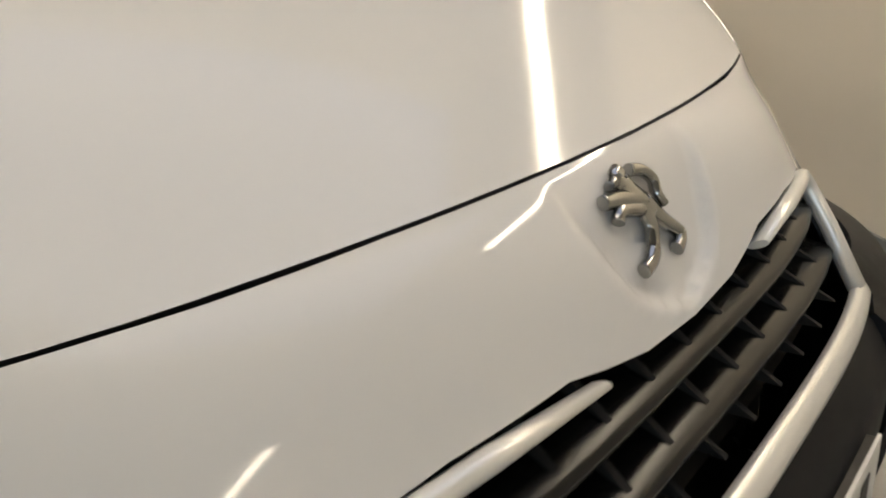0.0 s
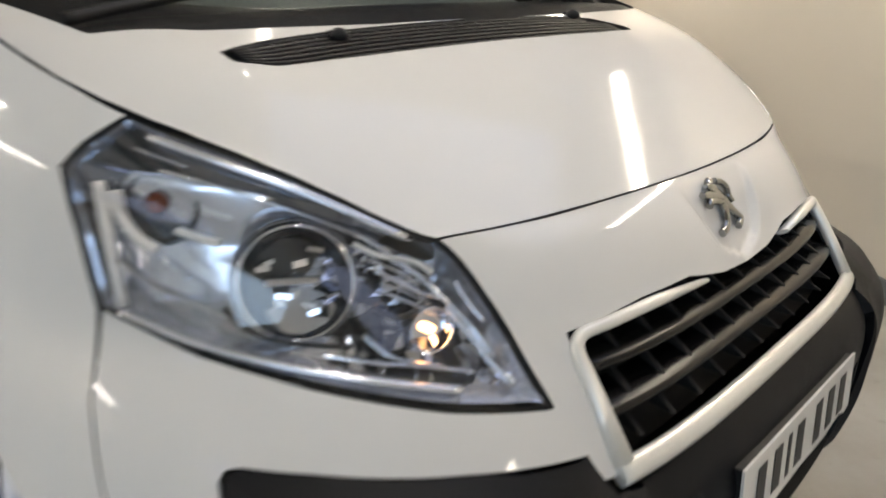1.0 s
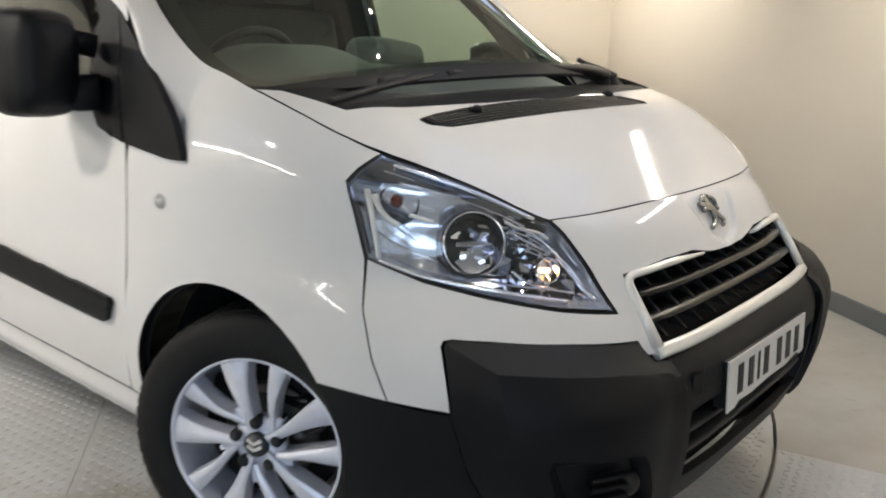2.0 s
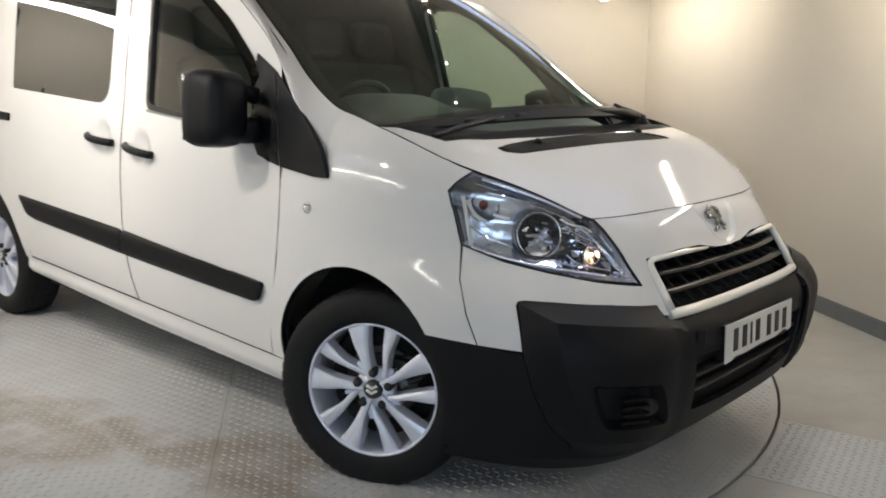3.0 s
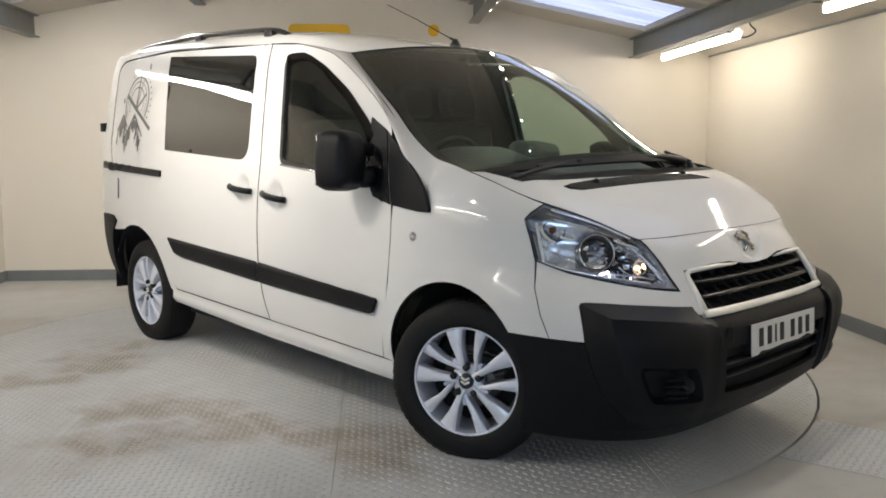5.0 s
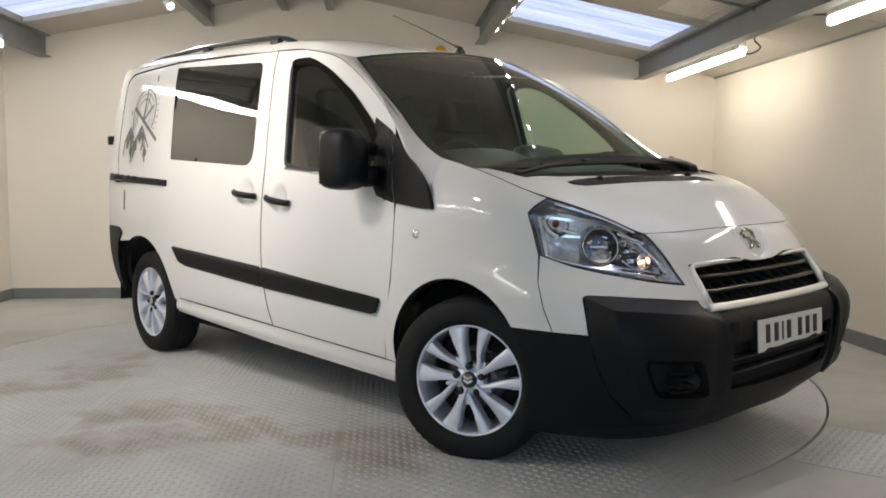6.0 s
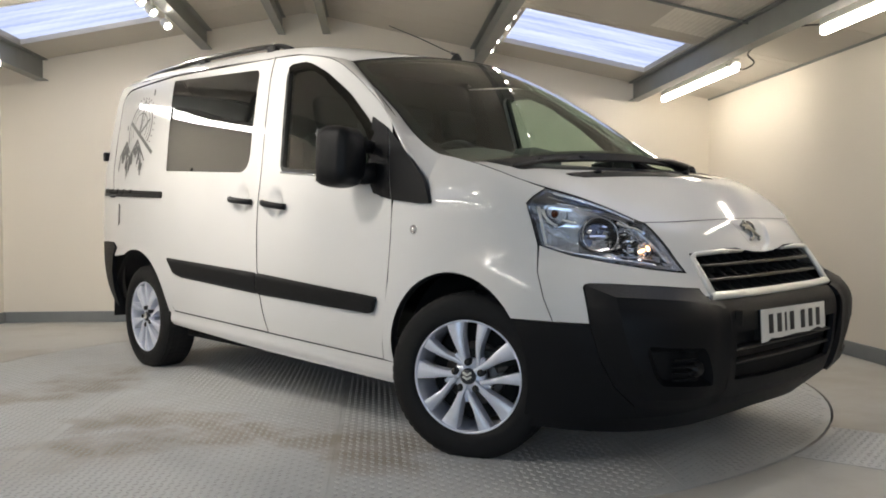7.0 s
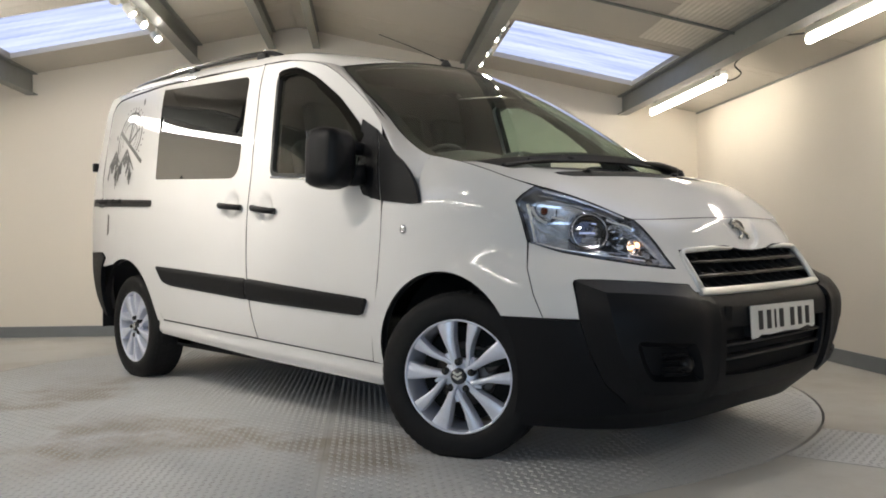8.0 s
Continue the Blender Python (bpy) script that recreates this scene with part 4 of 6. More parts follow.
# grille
# the grille's backing sheet is near-black for the shade behind the slats
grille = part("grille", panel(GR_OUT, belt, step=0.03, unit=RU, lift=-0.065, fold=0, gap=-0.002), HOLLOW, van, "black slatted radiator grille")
def skin_bar(path, widths, height, fn, n_side=12, power=2.6):
    """A rounded bar laid along (phi, v) points on the skin fn."""
    bm = bmesh.new()
    pts = [Vector(fn(*p)) for p in path]
    rows = []
    for i, p in enumerate(path):
        e = 0.15
        du = Vector(fn(p[0] + e, p[1])) - Vector(fn(p[0] - e, p[1]))
        dv = Vector(fn(p[0], p[1] + 0.004)) - Vector(fn(p[0], p[1] - 0.004))
        nn = du.cross(dv).normalized()
        if nn.x < 0:
            nn = -nn
        t = (pts[min(i + 1, len(pts) - 1)] - pts[max(i - 1, 0)]).normalized()
        s = t.cross(nn).normalized()
        w = widths[i]
        ring_ = []
        for k in range(n_side):
            a_ = 2 * math.pi * k / n_side
            c_, s_ = math.cos(a_), math.sin(a_)
            rr = (abs(c_) ** power + abs(s_) ** power) ** (-1 / power)
            ring_.append(bm.verts.new(pts[i] + s * w * rr * c_ + nn * (height * rr * s_ + 0.002)))
        rows.append(ring_)
    for i in range(len(rows) - 1):
        for j in range(n_side):
            bm.faces.new((rows[i][j], rows[i][(j + 1) % n_side], rows[i + 1][(j + 1) % n_side], rows[i + 1][j])).smooth = True
    bm.faces.new(rows[0])
    bm.faces.new(rows[-1])
    bmesh.ops.recalc_face_normals(bm, faces=bm.faces)
    return bm


for sg_ in (1, -1):
    top_path = [(p, w / 50) for p, w in rounded([(7.6, 40.6), (13, 40.725), (17.5, 40.5), (20.25, 40.3), (19.7, 37.0), (19.1, 33.6)], [0, 0.3, 0.3, 1.3, 0.5, 0], 6)]
    top_path = [(sg_ * 7.4, 0.811)] + [(sg_ * p, v) for p, v in top_path if p > 7.7]
    part("grille_surround", skin_bar(top_path, [0.004] + [0.0085 if v > 0.80 else 0.0085 + 0.008 * (0.80 - v) / 0.13 for p, v in top_path[1:]], 0.011, belt), SATIN, grille, "bright satin grille surround")
low_path = [(p, 0.664 - 0.003 * math.cos(radians(p * 4))) for p in np.linspace(19.6, -19.6, 40)]
part("grille_lower_bar", skin_bar(low_path, [0.0155] * 40, 0.010, belt), SATIN, grille, "bright satin lower grille bar")


def bar_along(z, h, d0, d1, p0=-19.2, p1=19.2, n=48, dz=0.0):
    """A slat that follows the front's curve: height h, from depth d0 to d1 behind the skin."""
    bm = bmesh.new()
    rows = []
    for i in range(n + 1):
        ph = p0 + (p1 - p0) * i / n
        a = math.radians(ph)
        px, py, pz = belt(ph, z)
        nx, ny = math.cos(a * 0.8), -math.sin(a * 0.8)
        prof = [(d0 + 0.006, -h / 2), (d0, -h * 0.25), (d0, h * 0.2), (d0 + 0.006, h / 2), (d1, h / 2 + dz), (d1, h * 0.1 + dz)]
        rows.append([bm.verts.new((px - nx * d, py - ny * d, pz + e)) for d, e in prof])
    m = len(rows[0])
    for i in range(n):
        for j in range(m):
            bm.faces.new((rows[i][j], rows[i][(j + 1) % m], rows[i + 1][(j + 1) % m], rows[i + 1][j])).smooth = True
    bm.faces.new(rows[0])
    bm.faces.new(rows[-1][::-1])
    bmesh.ops.recalc_face_normals(bm, faces=bm.faces)
    return bm


for z in (0.765, 0.715):
    part("slat", bar_along(z, 0.015, 0.006, 0.062, dz=0.012), SLAT, grille)
for z0, z1 in ((0.677, 0.706), (0.724, 0.756), (0.774, 0.806)):
    for k in range(11):
        ph = -16.5 + 3.3 * k
        a, b = belt(ph, z0), belt(ph, z1)
        n_ = Vector((math.cos(radians(ph)), -math.sin(radians(ph)), 0))
        t_ = Vector((math.sin(radians(ph)), math.cos(radians(ph)), 0)) * 0.004
        bm = bmesh.new()
        q = [Vector(a) - n_ * 0.014, Vector(a) - n_ * 0.064, Vector(b) - n_ * 0.064, Vector(b) - n_ * 0.050]
        v1 = [bm.verts.new(p + t_) for p in q]
        v2 = [bm.verts.new(p - t_) for p in q]
        bm.faces.new(v1)
        bm.faces.new(v2[::-1])
        for i in range(4):
            bm.faces.new((v1[i], v1[(i + 1) % 4], v2[(i + 1) % 4], v2[i]))
        bmesh.ops.recalc_face_normals(bm, faces=bm.faces)
        part("grille_fin", bm, HOLLOW, grille)

# badge field and badge (a plain upright shape)


def badge_skin(ph, w):
    x, y, z = front_skin(ph - 1.0, 0.919 + (w - 0.93) * 0.78)
    return (x + 0.0036, y, z + 0.0034)


def limb(pts, w0, w1):
    line = smooth_line(pts, 5)
    n_ = len(line) - 1
    return skin_bar(line, [w0 + (w1 - w0) * i / n_ for i in range(n_ + 1)], 0.0055, badge_skin, 10, 2.2)


badge = part("badge", joined(limb([(2.2, 1.012), (2.6, 1.0), (2.5, 0.985)], 0.0075, 0.010), limb([(2.9, 0.996), (3.3, 0.992)], 0.006, 0.004), limb([(2.3, 0.992), (2.1, 0.965), (1.5, 0.935), (1.2, 0.915)], 0.010, 0.0125), limb([(1.5, 1.003), (0.6, 0.99), (0.1, 0.965), (0.25, 0.94), (0.0, 0.918)], 0.006, 0.004),
                             limb([(1.5, 0.945), (3.0, 0.962), (4.2, 0.970)], 0.009, 0.0065), limb([(1.8, 0.93), (3.2, 0.943), (3.7, 0.930)], 0.007, 0.006), limb([(1.7, 0.935), (1.5, 0.90), (2.0, 0.868)], 0.010, 0.0065), limb([(2.0, 0.868), (2.5, 0.858), (3.2, 0.853)], 0.0075, 0.007), limb([(1.4, 0.94), (0.8, 0.91), (0.1, 0.885), (-0.45, 0.868)], 0.010, 0.0065), limb([(-0.45, 0.868), (-0.2, 0.858), (0.3, 0.851)], 0.007, 0.007)), DARK_CHROME, front, "dark chrome badge")

# bumper
flank_line = [(49.0, 0.578), (43.0, 0.574), (38.0, 0.572), (36.6, 0.459), (34.4, 0.356), (31.2, 0.285), (30.0, 0.240), (44, 0.205), (47.0, 0.207), *[(bearing(x, 0.93), z) for x, z in arch(-0.025, 0.335, 0.398, -18, 36, 10)]]
bumper = part("front_bumper", panel(flank_line, belt, step=0.025, unit=RU, gap=0.001, fold=0.03), BLACK, van, "textured black plastic front bumper")
mirrored(bumper, bumper).name = "bumper_flank"
FOG = rounded([(31.8, 0.512), (23.0, 0.500), (20.6, 0.36), (29.6, 0.372)], [1.2, 0.8, 0.7, 2.0])


def block_top(a):
    return table((18, 20.4, 21.2, 27.8, 34.5, 38.7), (0.662, 0.670, 0.691, 0.7045, 0.7125, 0.713), a)


def bevel_height(a):
    """How far the top bevel reaches down to its gently falling crease."""
    return block_top(a) - table((17, 18, 21, 24, 27.8, 34.5, 38.7), (0.618, 0.626, 0.643, 0.655, 0.664, 0.6725, 0.673), a)


def block_edge(z):
    return table((0.25, 0.356, 0.459, 0.572, 0.713), (30.5, 34.4, 36.6, 38.0, 38.7), z)


def corner_skin(ph, z):
    """The bumper's outer block: proud of the skin, bevelled at its outer edge and top."""
    x, y, zz = belt(ph, z)
    a = abs(ph)
    edge_p = block_edge(z)
    d = 0.046 * min(1, max(0, (edge_p - a) / 3.7), max(0.0, (block_top(a) - z) / bevel_height(a))) * min(1, max(0.35, (z - 0.24) / 0.08)) * max(1 - (1 - min(1, max(0.0, (a - 17.4) / 11))) ** 2, 0.42 * min(1, max(0.0, (a - 17.35) / 0.7)))
    n = Vector((math.cos(radians(ph)), -math.sin(radians(ph)), 0))
    return (x + n.x * d, y + n.y * d, zz)


corner_line = [(38.4, 0.700), (38.2, 0.7105), (37.6, 0.7137), (34.5, 0.7135), (27.8, 0.7058), (21.2, 0.6925), (20.2, 0.655), (18.4, 0.649), (17.9, 0.60), (17.2, 0.345), (17.5, 0.29), (22.3, 0.265), (30.2, 0.240), (31.2, 0.285), (34.4, 0.356), (36.6, 0.459), (38.0, 0.572)]
crease_z = block_top(34.8) - 0.040
outer_crease = [(block_edge(z) - 3.7, z) for z in [0.33 + (crease_z - 0.33) * i / 24 for i in range(25)]]
top_crease = [(a, block_top(a) - bevel_height(a)) for a in [outer_crease[-1][0] + (19.4 - outer_crease[-1][0]) * i / 16 for i in range(1, 17)]]
hip = [(34.8 + 3.0 * i / 4, crease_z + 0.031 * i / 4) for i in range(1, 5)]
inner_crease = [(18.1, 0.32 + 0.30 * i / 20) for i in range(21)]
cb = part("bumper_corner", panel(corner_line, corner_skin, step=0.016, unit=RU, gap=0.001, fold=0.025, holes=[FOG], creases=[outer_crease + top_crease, hip, inner_crease]), BLACK, bumper, "bevelled black corner block")
both(cb)
fogh = part("fog_lamp_housing", panel(FOG, corner_skin, step=0.02, unit=RU, lift=-0.032, gap=-0.003, fold=0), BLACK, bumper, "recessed black fog lamp housing")
both(fogh)
wallbm = bmesh.new()
fl = dense([(u * 0.02, v) for u, v in FOG], 0.02)
r0 = [wallbm.verts.new(corner_skin(u / 0.02, v)) for u, v in fl]
r1 = []
for u, v in inset_loop(fl, 0.020):
    x, y, z = corner_skin(u / 0.02, v)
    a = radians(u / 0.02)
    r1.append(wallbm.verts.new((x - math.cos(a) * 0.032, y + math.sin(a) * 0.032, z)))
for i in range(len(fl)):
    wallbm.faces.new((r0[i], r0[(i + 1) % len(fl)], r1[(i + 1) % len(fl)], r1[i])).smooth = True
both(part("fog_recess", wallbm, BLACK, bumper))
fc = Vector(corner_skin(25.6, 0.43))
for k in range(4):
    part("fog_slat", moved(box(-0.004, -0.044, -0.004, 0.014, 0.044, 0.004, bevel=0.002), Matrix.Translation(fc + Vector((-0.020, -0.005, 0.03 - 0.022 * k))) @ Matrix.Rotation(radians(-26), 4, "Z")), BLACK, bumper)
part("fog_lamp", moved(lathe([(0.0, 0.004), (0.022, 0.0), (0.028, -0.01), (0.030, -0.03)], 20, "X"), Matrix.Translation(Vector(corner_skin(23.6, 0.425)) + Vector((-0.012, 0, 0))) @ Matrix.Rotation(radians(-24), 4, "Z")), TRIM, bumper, "round dark fog lamp")

centre_half = [(18.3, 0.649), (17.8, 0.60), (17.1, 0.345), (17.4, 0.29), (9, 0.292)]
centre_line = centre_half + [(-p, v) for p, v in centre_half[::-1]] + [(-10, 0.652), (0, 0.651), (10, 0.652)]
LOWER = rounded([(16.3, 0.535), (15.6, 0.362), (8, 0.352), (0, 0.350), (-8, 0.352), (-15.6, 0.362), (-16.3, 0.535)], [0.3, 0.3, 0, 0, 0, 0.3, 0.3])
part("bumper_centre", panel(centre_line, belt, step=0.016, unit=RU, gap=0.001, fold=0.02, holes=[LOWER]), BLACK, bumper)
# near-black sheet in place of the shade inside the lower opening
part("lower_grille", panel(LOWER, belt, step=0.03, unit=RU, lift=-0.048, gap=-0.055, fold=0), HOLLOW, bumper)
for z in (0.420, 0.470):
    part("lower_slat", bar_along(z, 0.011, 0.012, 0.05, -16.2, 16.2, dz=0.006), LOW_SLAT, bumper)
under = [(44, 0.21), (30.2, 0.246), (17.5, 0.297), (0, 0.299)]
part("under_tray", panel([(p, v) for p, v in under] + [(-p, v) for p, v in under[-2::-1]] + [(-44, 0.16), (0, 0.19), (44, 0.16)], lambda p, v: (belt(p, v)[0] - 0.6 * max(0, 0.29 - v), belt(p, v)[1], v), step=0.04, unit=RU, fold=0, gap=0), BLACK, bumper)
part("towing_eye_cover", moved(box(-0.004, -0.022, -0.03, 0.003, 0.022, 0.03, bevel=0.004), Matrix.Translation(Vector(belt(15.6, 0.585))) @ Matrix.Rotation(radians(-10), 4, "Z")), BLACK, bumper)

# number plate: white plate with a broken lower edge, its characters as plain bars
plate_pts = [(-0.26, 0.112), (0.26, 0.112), (0.26, 0.012), (0.235, 0.006), (0.20, 0.016), (0.12, 0.004), (0.0, 0.006), (-0.12, 0.0), (-0.19, 0.004), (-0.215, -0.006), (-0.26, -0.008)]
PLATE_M = Matrix.Translation((0.906, -0.004, 0.497)) @ Matrix.Rotation(radians(-3), 4, "Y")
bm = slab(plate_pts, 0, 0.004)
np_ = part("number_plate", moved(bm, PLATE_M @ Matrix(((0, 0, 1, 0), (1, 0, 0, 0), (0, 1, 0, 0), (0, 0, 0, 1)))), PLATE, van, "white number plate with a chipped lower edge")
part("plate_backing", moved(box(-0.03, -0.255, -0.0, -0.001, 0.255, 0.11), PLATE_M), TRIM, np_)
for k, yk in enumerate((-0.19, -0.125, -0.075, -0.025, 0.065, 0.13, 0.195)):
    w = 0.007 if k == 2 else 0.0165
    part("character_bar", moved(box(0.0045, yk - w, 0.022, 0.0055, yk + w, 0.092), PLATE_M), INK, np_)

# headlights
HL = [(43.4, rim_of(43.4) - 0.005), (45.7, 1.06), (46.9, 1.02), (46.4, 0.97), (44.85, 0.845), (39.4, 0.8085), (34, 0.785), (28, 0.762), (22.5, 0.7475), (23.68, 0.815), (24.78, 0.885), (25.78, 0.955), (26.85, rim_of(26.9) - 0.003), (28.5, rim_of(28.5) - 0.002), (32, rim_of(32) - 0.002), (38, rim_of(38) - 0.002)]


def hl_in(ph, v):
    k = 0.10 - 0.065 * min(1.0, max(0.0, (v - 0.93) / 0.1)) - 0.06 * min(1.0, max(0.0, (0.84 - v) / 0.06))
    return tuple((1 - k) * a + k * b for a, b in zip(belt(ph, v), (-0.1, -0.45, 0.86)))


lamp = part("headlight", panel(HL, belt, step=0.02, unit=RU, gap=0.001, fold=0.004, lift=0.001), LENS, van, "clear headlight with a chrome reflector and a lit sidelight")
seal_hole = [(u / 0.02, w) for u, w in inset_loop(dense([(p * 0.02, w) for p, w in HL], 0.02), 0.002)]
part("lamp_seal", panel(HL, belt, step=0.012, unit=RU, gap=0.0005, fold=0.008, lift=-0.002, holes=[seal_hole]), TRIM, lamp)
rb = panel(HL, hl_in, step=0.017, unit=RU, gap=-0.002, fold=0)
random.seed(11)
for w in rb.verts:
    p_ = math.degrees(math.atan2(-w.co.y, w.co.x - BELT_X))
    if not w.is_boundary:
        w.co += Vector((random.uniform(-1, 1), random.uniform(-1, 1), random.uniform(-1, 1))) * (0.0055 if p_ < 33 else 0.0012)
for f in rb.faces:
    c_ = f.calc_center_median()
    p_ = math.degrees(math.atan2(-c_.y, c_.x - BELT_X))
    f.smooth = c_.y < -0.62
    if p_ < 33:      # bright facets among dark ones that imitate dark reflections
        f.material_index = 2 if random.random() < 0.42 else 0
    else:
        f.material_index = 1
refl = part("reflector", rb, REFLECTOR, lamp, "faceted bright reflector")
refl.data.materials[1] = LAMP_WALL
refl.data.materials.append(BOWL)
bezel_pts = [(44.6, 0.935), (45.9, 0.972), (46.3, 1.02), (45.2, 1.055), (43.3, rim_of(43.3) - 0.014), (38, rim_of(38) - 0.010), (32, rim_of(32) - 0.010), (28.8, rim_of(28.8) - 0.010), (29.4, 0.972), (34, 1.004), (38.5, 1.032), (40.6, 1.040), (43.2, 1.035), (44.1, 1.0), (43.7, 0.955)]
# grey band for the bezel and the dark reflections along the top
part("lamp_bezel", panel(bezel_pts, lambda p, v: Vector(hl_in(p, v)).lerp(Vector(belt(p, v)), 0.35), step=0.014, unit=RU, gap=0.0, fold=0.012), BEZEL, lamp, "grey glossy bezel along the upper edge")
hw = bmesh.new()
fl = dense([(u * 0.02, w) for u, w in HL], 0.02)
r0 = [hw.verts.new(Vector(belt(u / 0.02, w)) * 0.995 + Vector((-0.1, -0.45, 0.86)) * 0.005) for u, w in inset_loop(fl, 0.005)]
r1 = [hw.verts.new(hl_in(u / 0.02, w)) for u, w in inset_loop(fl, 0.012)]
for i in range(len(fl)):
    hw.faces.new((r0[i], r0[(i + 1) % len(fl)], r1[(i + 1) % len(fl)], r1[i])).smooth = True
part("lamp_housing", hw, LAMP_WALL, lamp)


def bowl(at, aim, r, depth, mat, name, parent):
    q = Vector(aim).to_track_quat("X", "Z").to_matrix().to_4x4()
    prof = [(r * 1.06, -depth * 0.5), (r * 1.06, 0.0), (r, 0.003), (r * 0.96, -0.004)] + [(r * math.sqrt(1 - (k / 9)) * 0.95 + 0.004, -0.004 - depth * (k / 9)) for k in range(1, 9)] + [(0.0, -depth - 0.004)]
    return part(name, moved(lathe(prof, 40, "X"), Matrix.Translation(at) @ q), mat, parent)


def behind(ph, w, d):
    """A place d behind the lens, set back along the camera's line of sight."""
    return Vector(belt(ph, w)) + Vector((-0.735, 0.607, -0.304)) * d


AIM = (0.80, -0.55, 0.22)
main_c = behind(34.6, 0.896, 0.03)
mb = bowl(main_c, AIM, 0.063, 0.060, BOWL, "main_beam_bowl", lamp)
for f in mb.data.polygons:      # pressed facets
    f.use_smooth = False
for w in mb.data.vertices:
    w.co += Vector((random.uniform(-1, 1), random.uniform(-1, 1), random.uniform(-1, 1))) * 0.0013
q = Vector(AIM).to_track_quat("X", "Z").to_matrix().to_4x4()
part("bulb_cap", moved(lathe([(0.0, 0.012), (0.010, 0.009), (0.013, -0.03)], 20, "X"), Matrix.Translation(main_c - Vector(AIM) * 0.035) @ q), CHROME, lamp)
# a bar and random bright boxes imitate glints in the bowl
steps = [box(-0.022, -0.034, -0.005, -0.012, 0.030, 0.005, bevel=0.002)]
for k in range(9):
    ra, an = random.uniform(0.018, 0.046), random.uniform(-2.6, 0.3) + 0.9 * k
    steps.append(moved(box(-0.003, -random.uniform(0.005, 0.012), -random.uniform(0.002, 0.005), 0.003, random.uniform(0.005, 0.012), random.uniform(0.002, 0.005)), Matrix.Translation((-0.040 + ra * 0.5, ra * math.cos(an), ra * math.sin(an))) @ Matrix.Rotation(random.uniform(-0.5, 0.5), 4, "Z") @ Matrix.Rotation(random.uniform(-0.4, 0.4), 4, "X")))
part("beam_shield", moved(joined(*steps), Matrix.Translation(main_c) @ q), REFLECTOR, lamp, "bright bar and random boxes imitating glints")
part("beam_hood", moved(sheet(lambda u, w: (-0.006 - 0.03 * w, (0.060 - 0.012 * w) * math.cos(math.pi * (0.08 + 0.62 * u)), (0.060 - 0.012 * w) * math.sin(math.pi * (0.08 + 0.62 * u))), 20, 3), Matrix.Translation(main_c) @ q), TRIM, lamp, "dark curved sheet inside the bowl")
part("bowl_rim", moved(lathe([(0.0635, 0.004), (0.0665, 0.006), (0.0685, 0.0), (0.0645, -0.006)], 48, "X", closed=True), Matrix.Translation(main_c + Vector(AIM) * 0.004) @ q), CHROME, lamp, "thin bright ring")
part("outer_ring", moved(lathe([(0.0685, 0.0), (0.0735, 0.001), (0.075, -0.02), (0.069, -0.02)], 48, "X", closed=True), Matrix.Translation(main_c) @ q), BEZEL, lamp, "thin grey outer ring")
AIM2 = (0.62, -0.72, 0.30)
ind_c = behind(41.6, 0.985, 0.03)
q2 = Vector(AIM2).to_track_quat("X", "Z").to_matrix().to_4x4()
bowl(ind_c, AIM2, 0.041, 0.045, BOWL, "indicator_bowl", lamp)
part("indicator_bulb", moved(lathe([(0.0, 0.016), (0.012, 0.010), (0.014, -0.01), (0.009, -0.03)], 16, "X"), Matrix.Translation(ind_c + Vector((0.0, -0.006, 0.008)) - Vector(AIM2) * 0.01) @ q2), AMBER, lamp, "amber bulb")
AIM3 = (0.86, -0.45, 0.22)
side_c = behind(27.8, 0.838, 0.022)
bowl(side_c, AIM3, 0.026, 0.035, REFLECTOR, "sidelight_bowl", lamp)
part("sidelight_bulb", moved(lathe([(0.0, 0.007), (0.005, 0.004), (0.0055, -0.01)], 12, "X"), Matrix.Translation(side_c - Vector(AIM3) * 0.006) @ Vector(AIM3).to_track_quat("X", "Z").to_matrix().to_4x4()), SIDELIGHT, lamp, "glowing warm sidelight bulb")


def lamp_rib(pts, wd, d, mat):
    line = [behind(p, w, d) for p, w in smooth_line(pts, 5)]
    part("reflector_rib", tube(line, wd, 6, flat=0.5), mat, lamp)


# bright and dark bars stand for trim strips and streaks of reflection
lamp_rib([(43.6, 0.846), (40, 0.823), (36, 0.807), (31, 0.790), (27, 0.777)], 0.010, 0.006, LAMP_WALL)
lamp_rib([(43.9, 0.905), (42.0, 0.880), (39.6, 0.862), (38.0, 0.850)], 0.006, 0.012, CHROME)
lamp_rib([(43.6, 0.945), (41.8, 0.915), (40.0, 0.890)], 0.0045, 0.016, REFLECTOR)
lamp_rib([(44.0, 1.000), (43.6, 0.965), (42.6, 0.935), (41.6, 0.922)], 0.009, 0.014, SATIN)
lamp_rib([(40.6, 0.955), (39.4, 0.948), (38.4, 0.944)], 0.008, 0.018, SATIN)
lamp_rib([(43.0, 1.072), (41.2, 1.062), (40.0, 1.054)], 0.004, 0.012, CHROME)
lamp_rib([(40.0, 1.040), (36.5, 1.018), (32.5, 0.990), (29.5, 0.968)], 0.004, 0.012, CHROME)
lamp_rib([(38.2, 0.86), (37.0, 0.835), (34.6, 0.825), (32.0, 0.822)], 0.005, 0.012, TRIM)
lamp_rib([(31.5, 0.965), (30.2, 0.952), (28.4, 0.953), (27.4, 0.935)], 0.006, 0.009, SATIN)
lamp_rib([(30.8, 0.865), (29.6, 0.856), (28.6, 0.866)], 0.006, 0.010, TRIM)
lamp_rib([(42, 1.093), (38.5, 1.070), (33.5, 1.036), (28.6, 1.006)], 0.010, 0.005, LAMP_WALL)
lamp_rib([(41.5, 1.045), (38, 1.03), (35.5, 1.02)], 0.006, 0.016, CHROME)
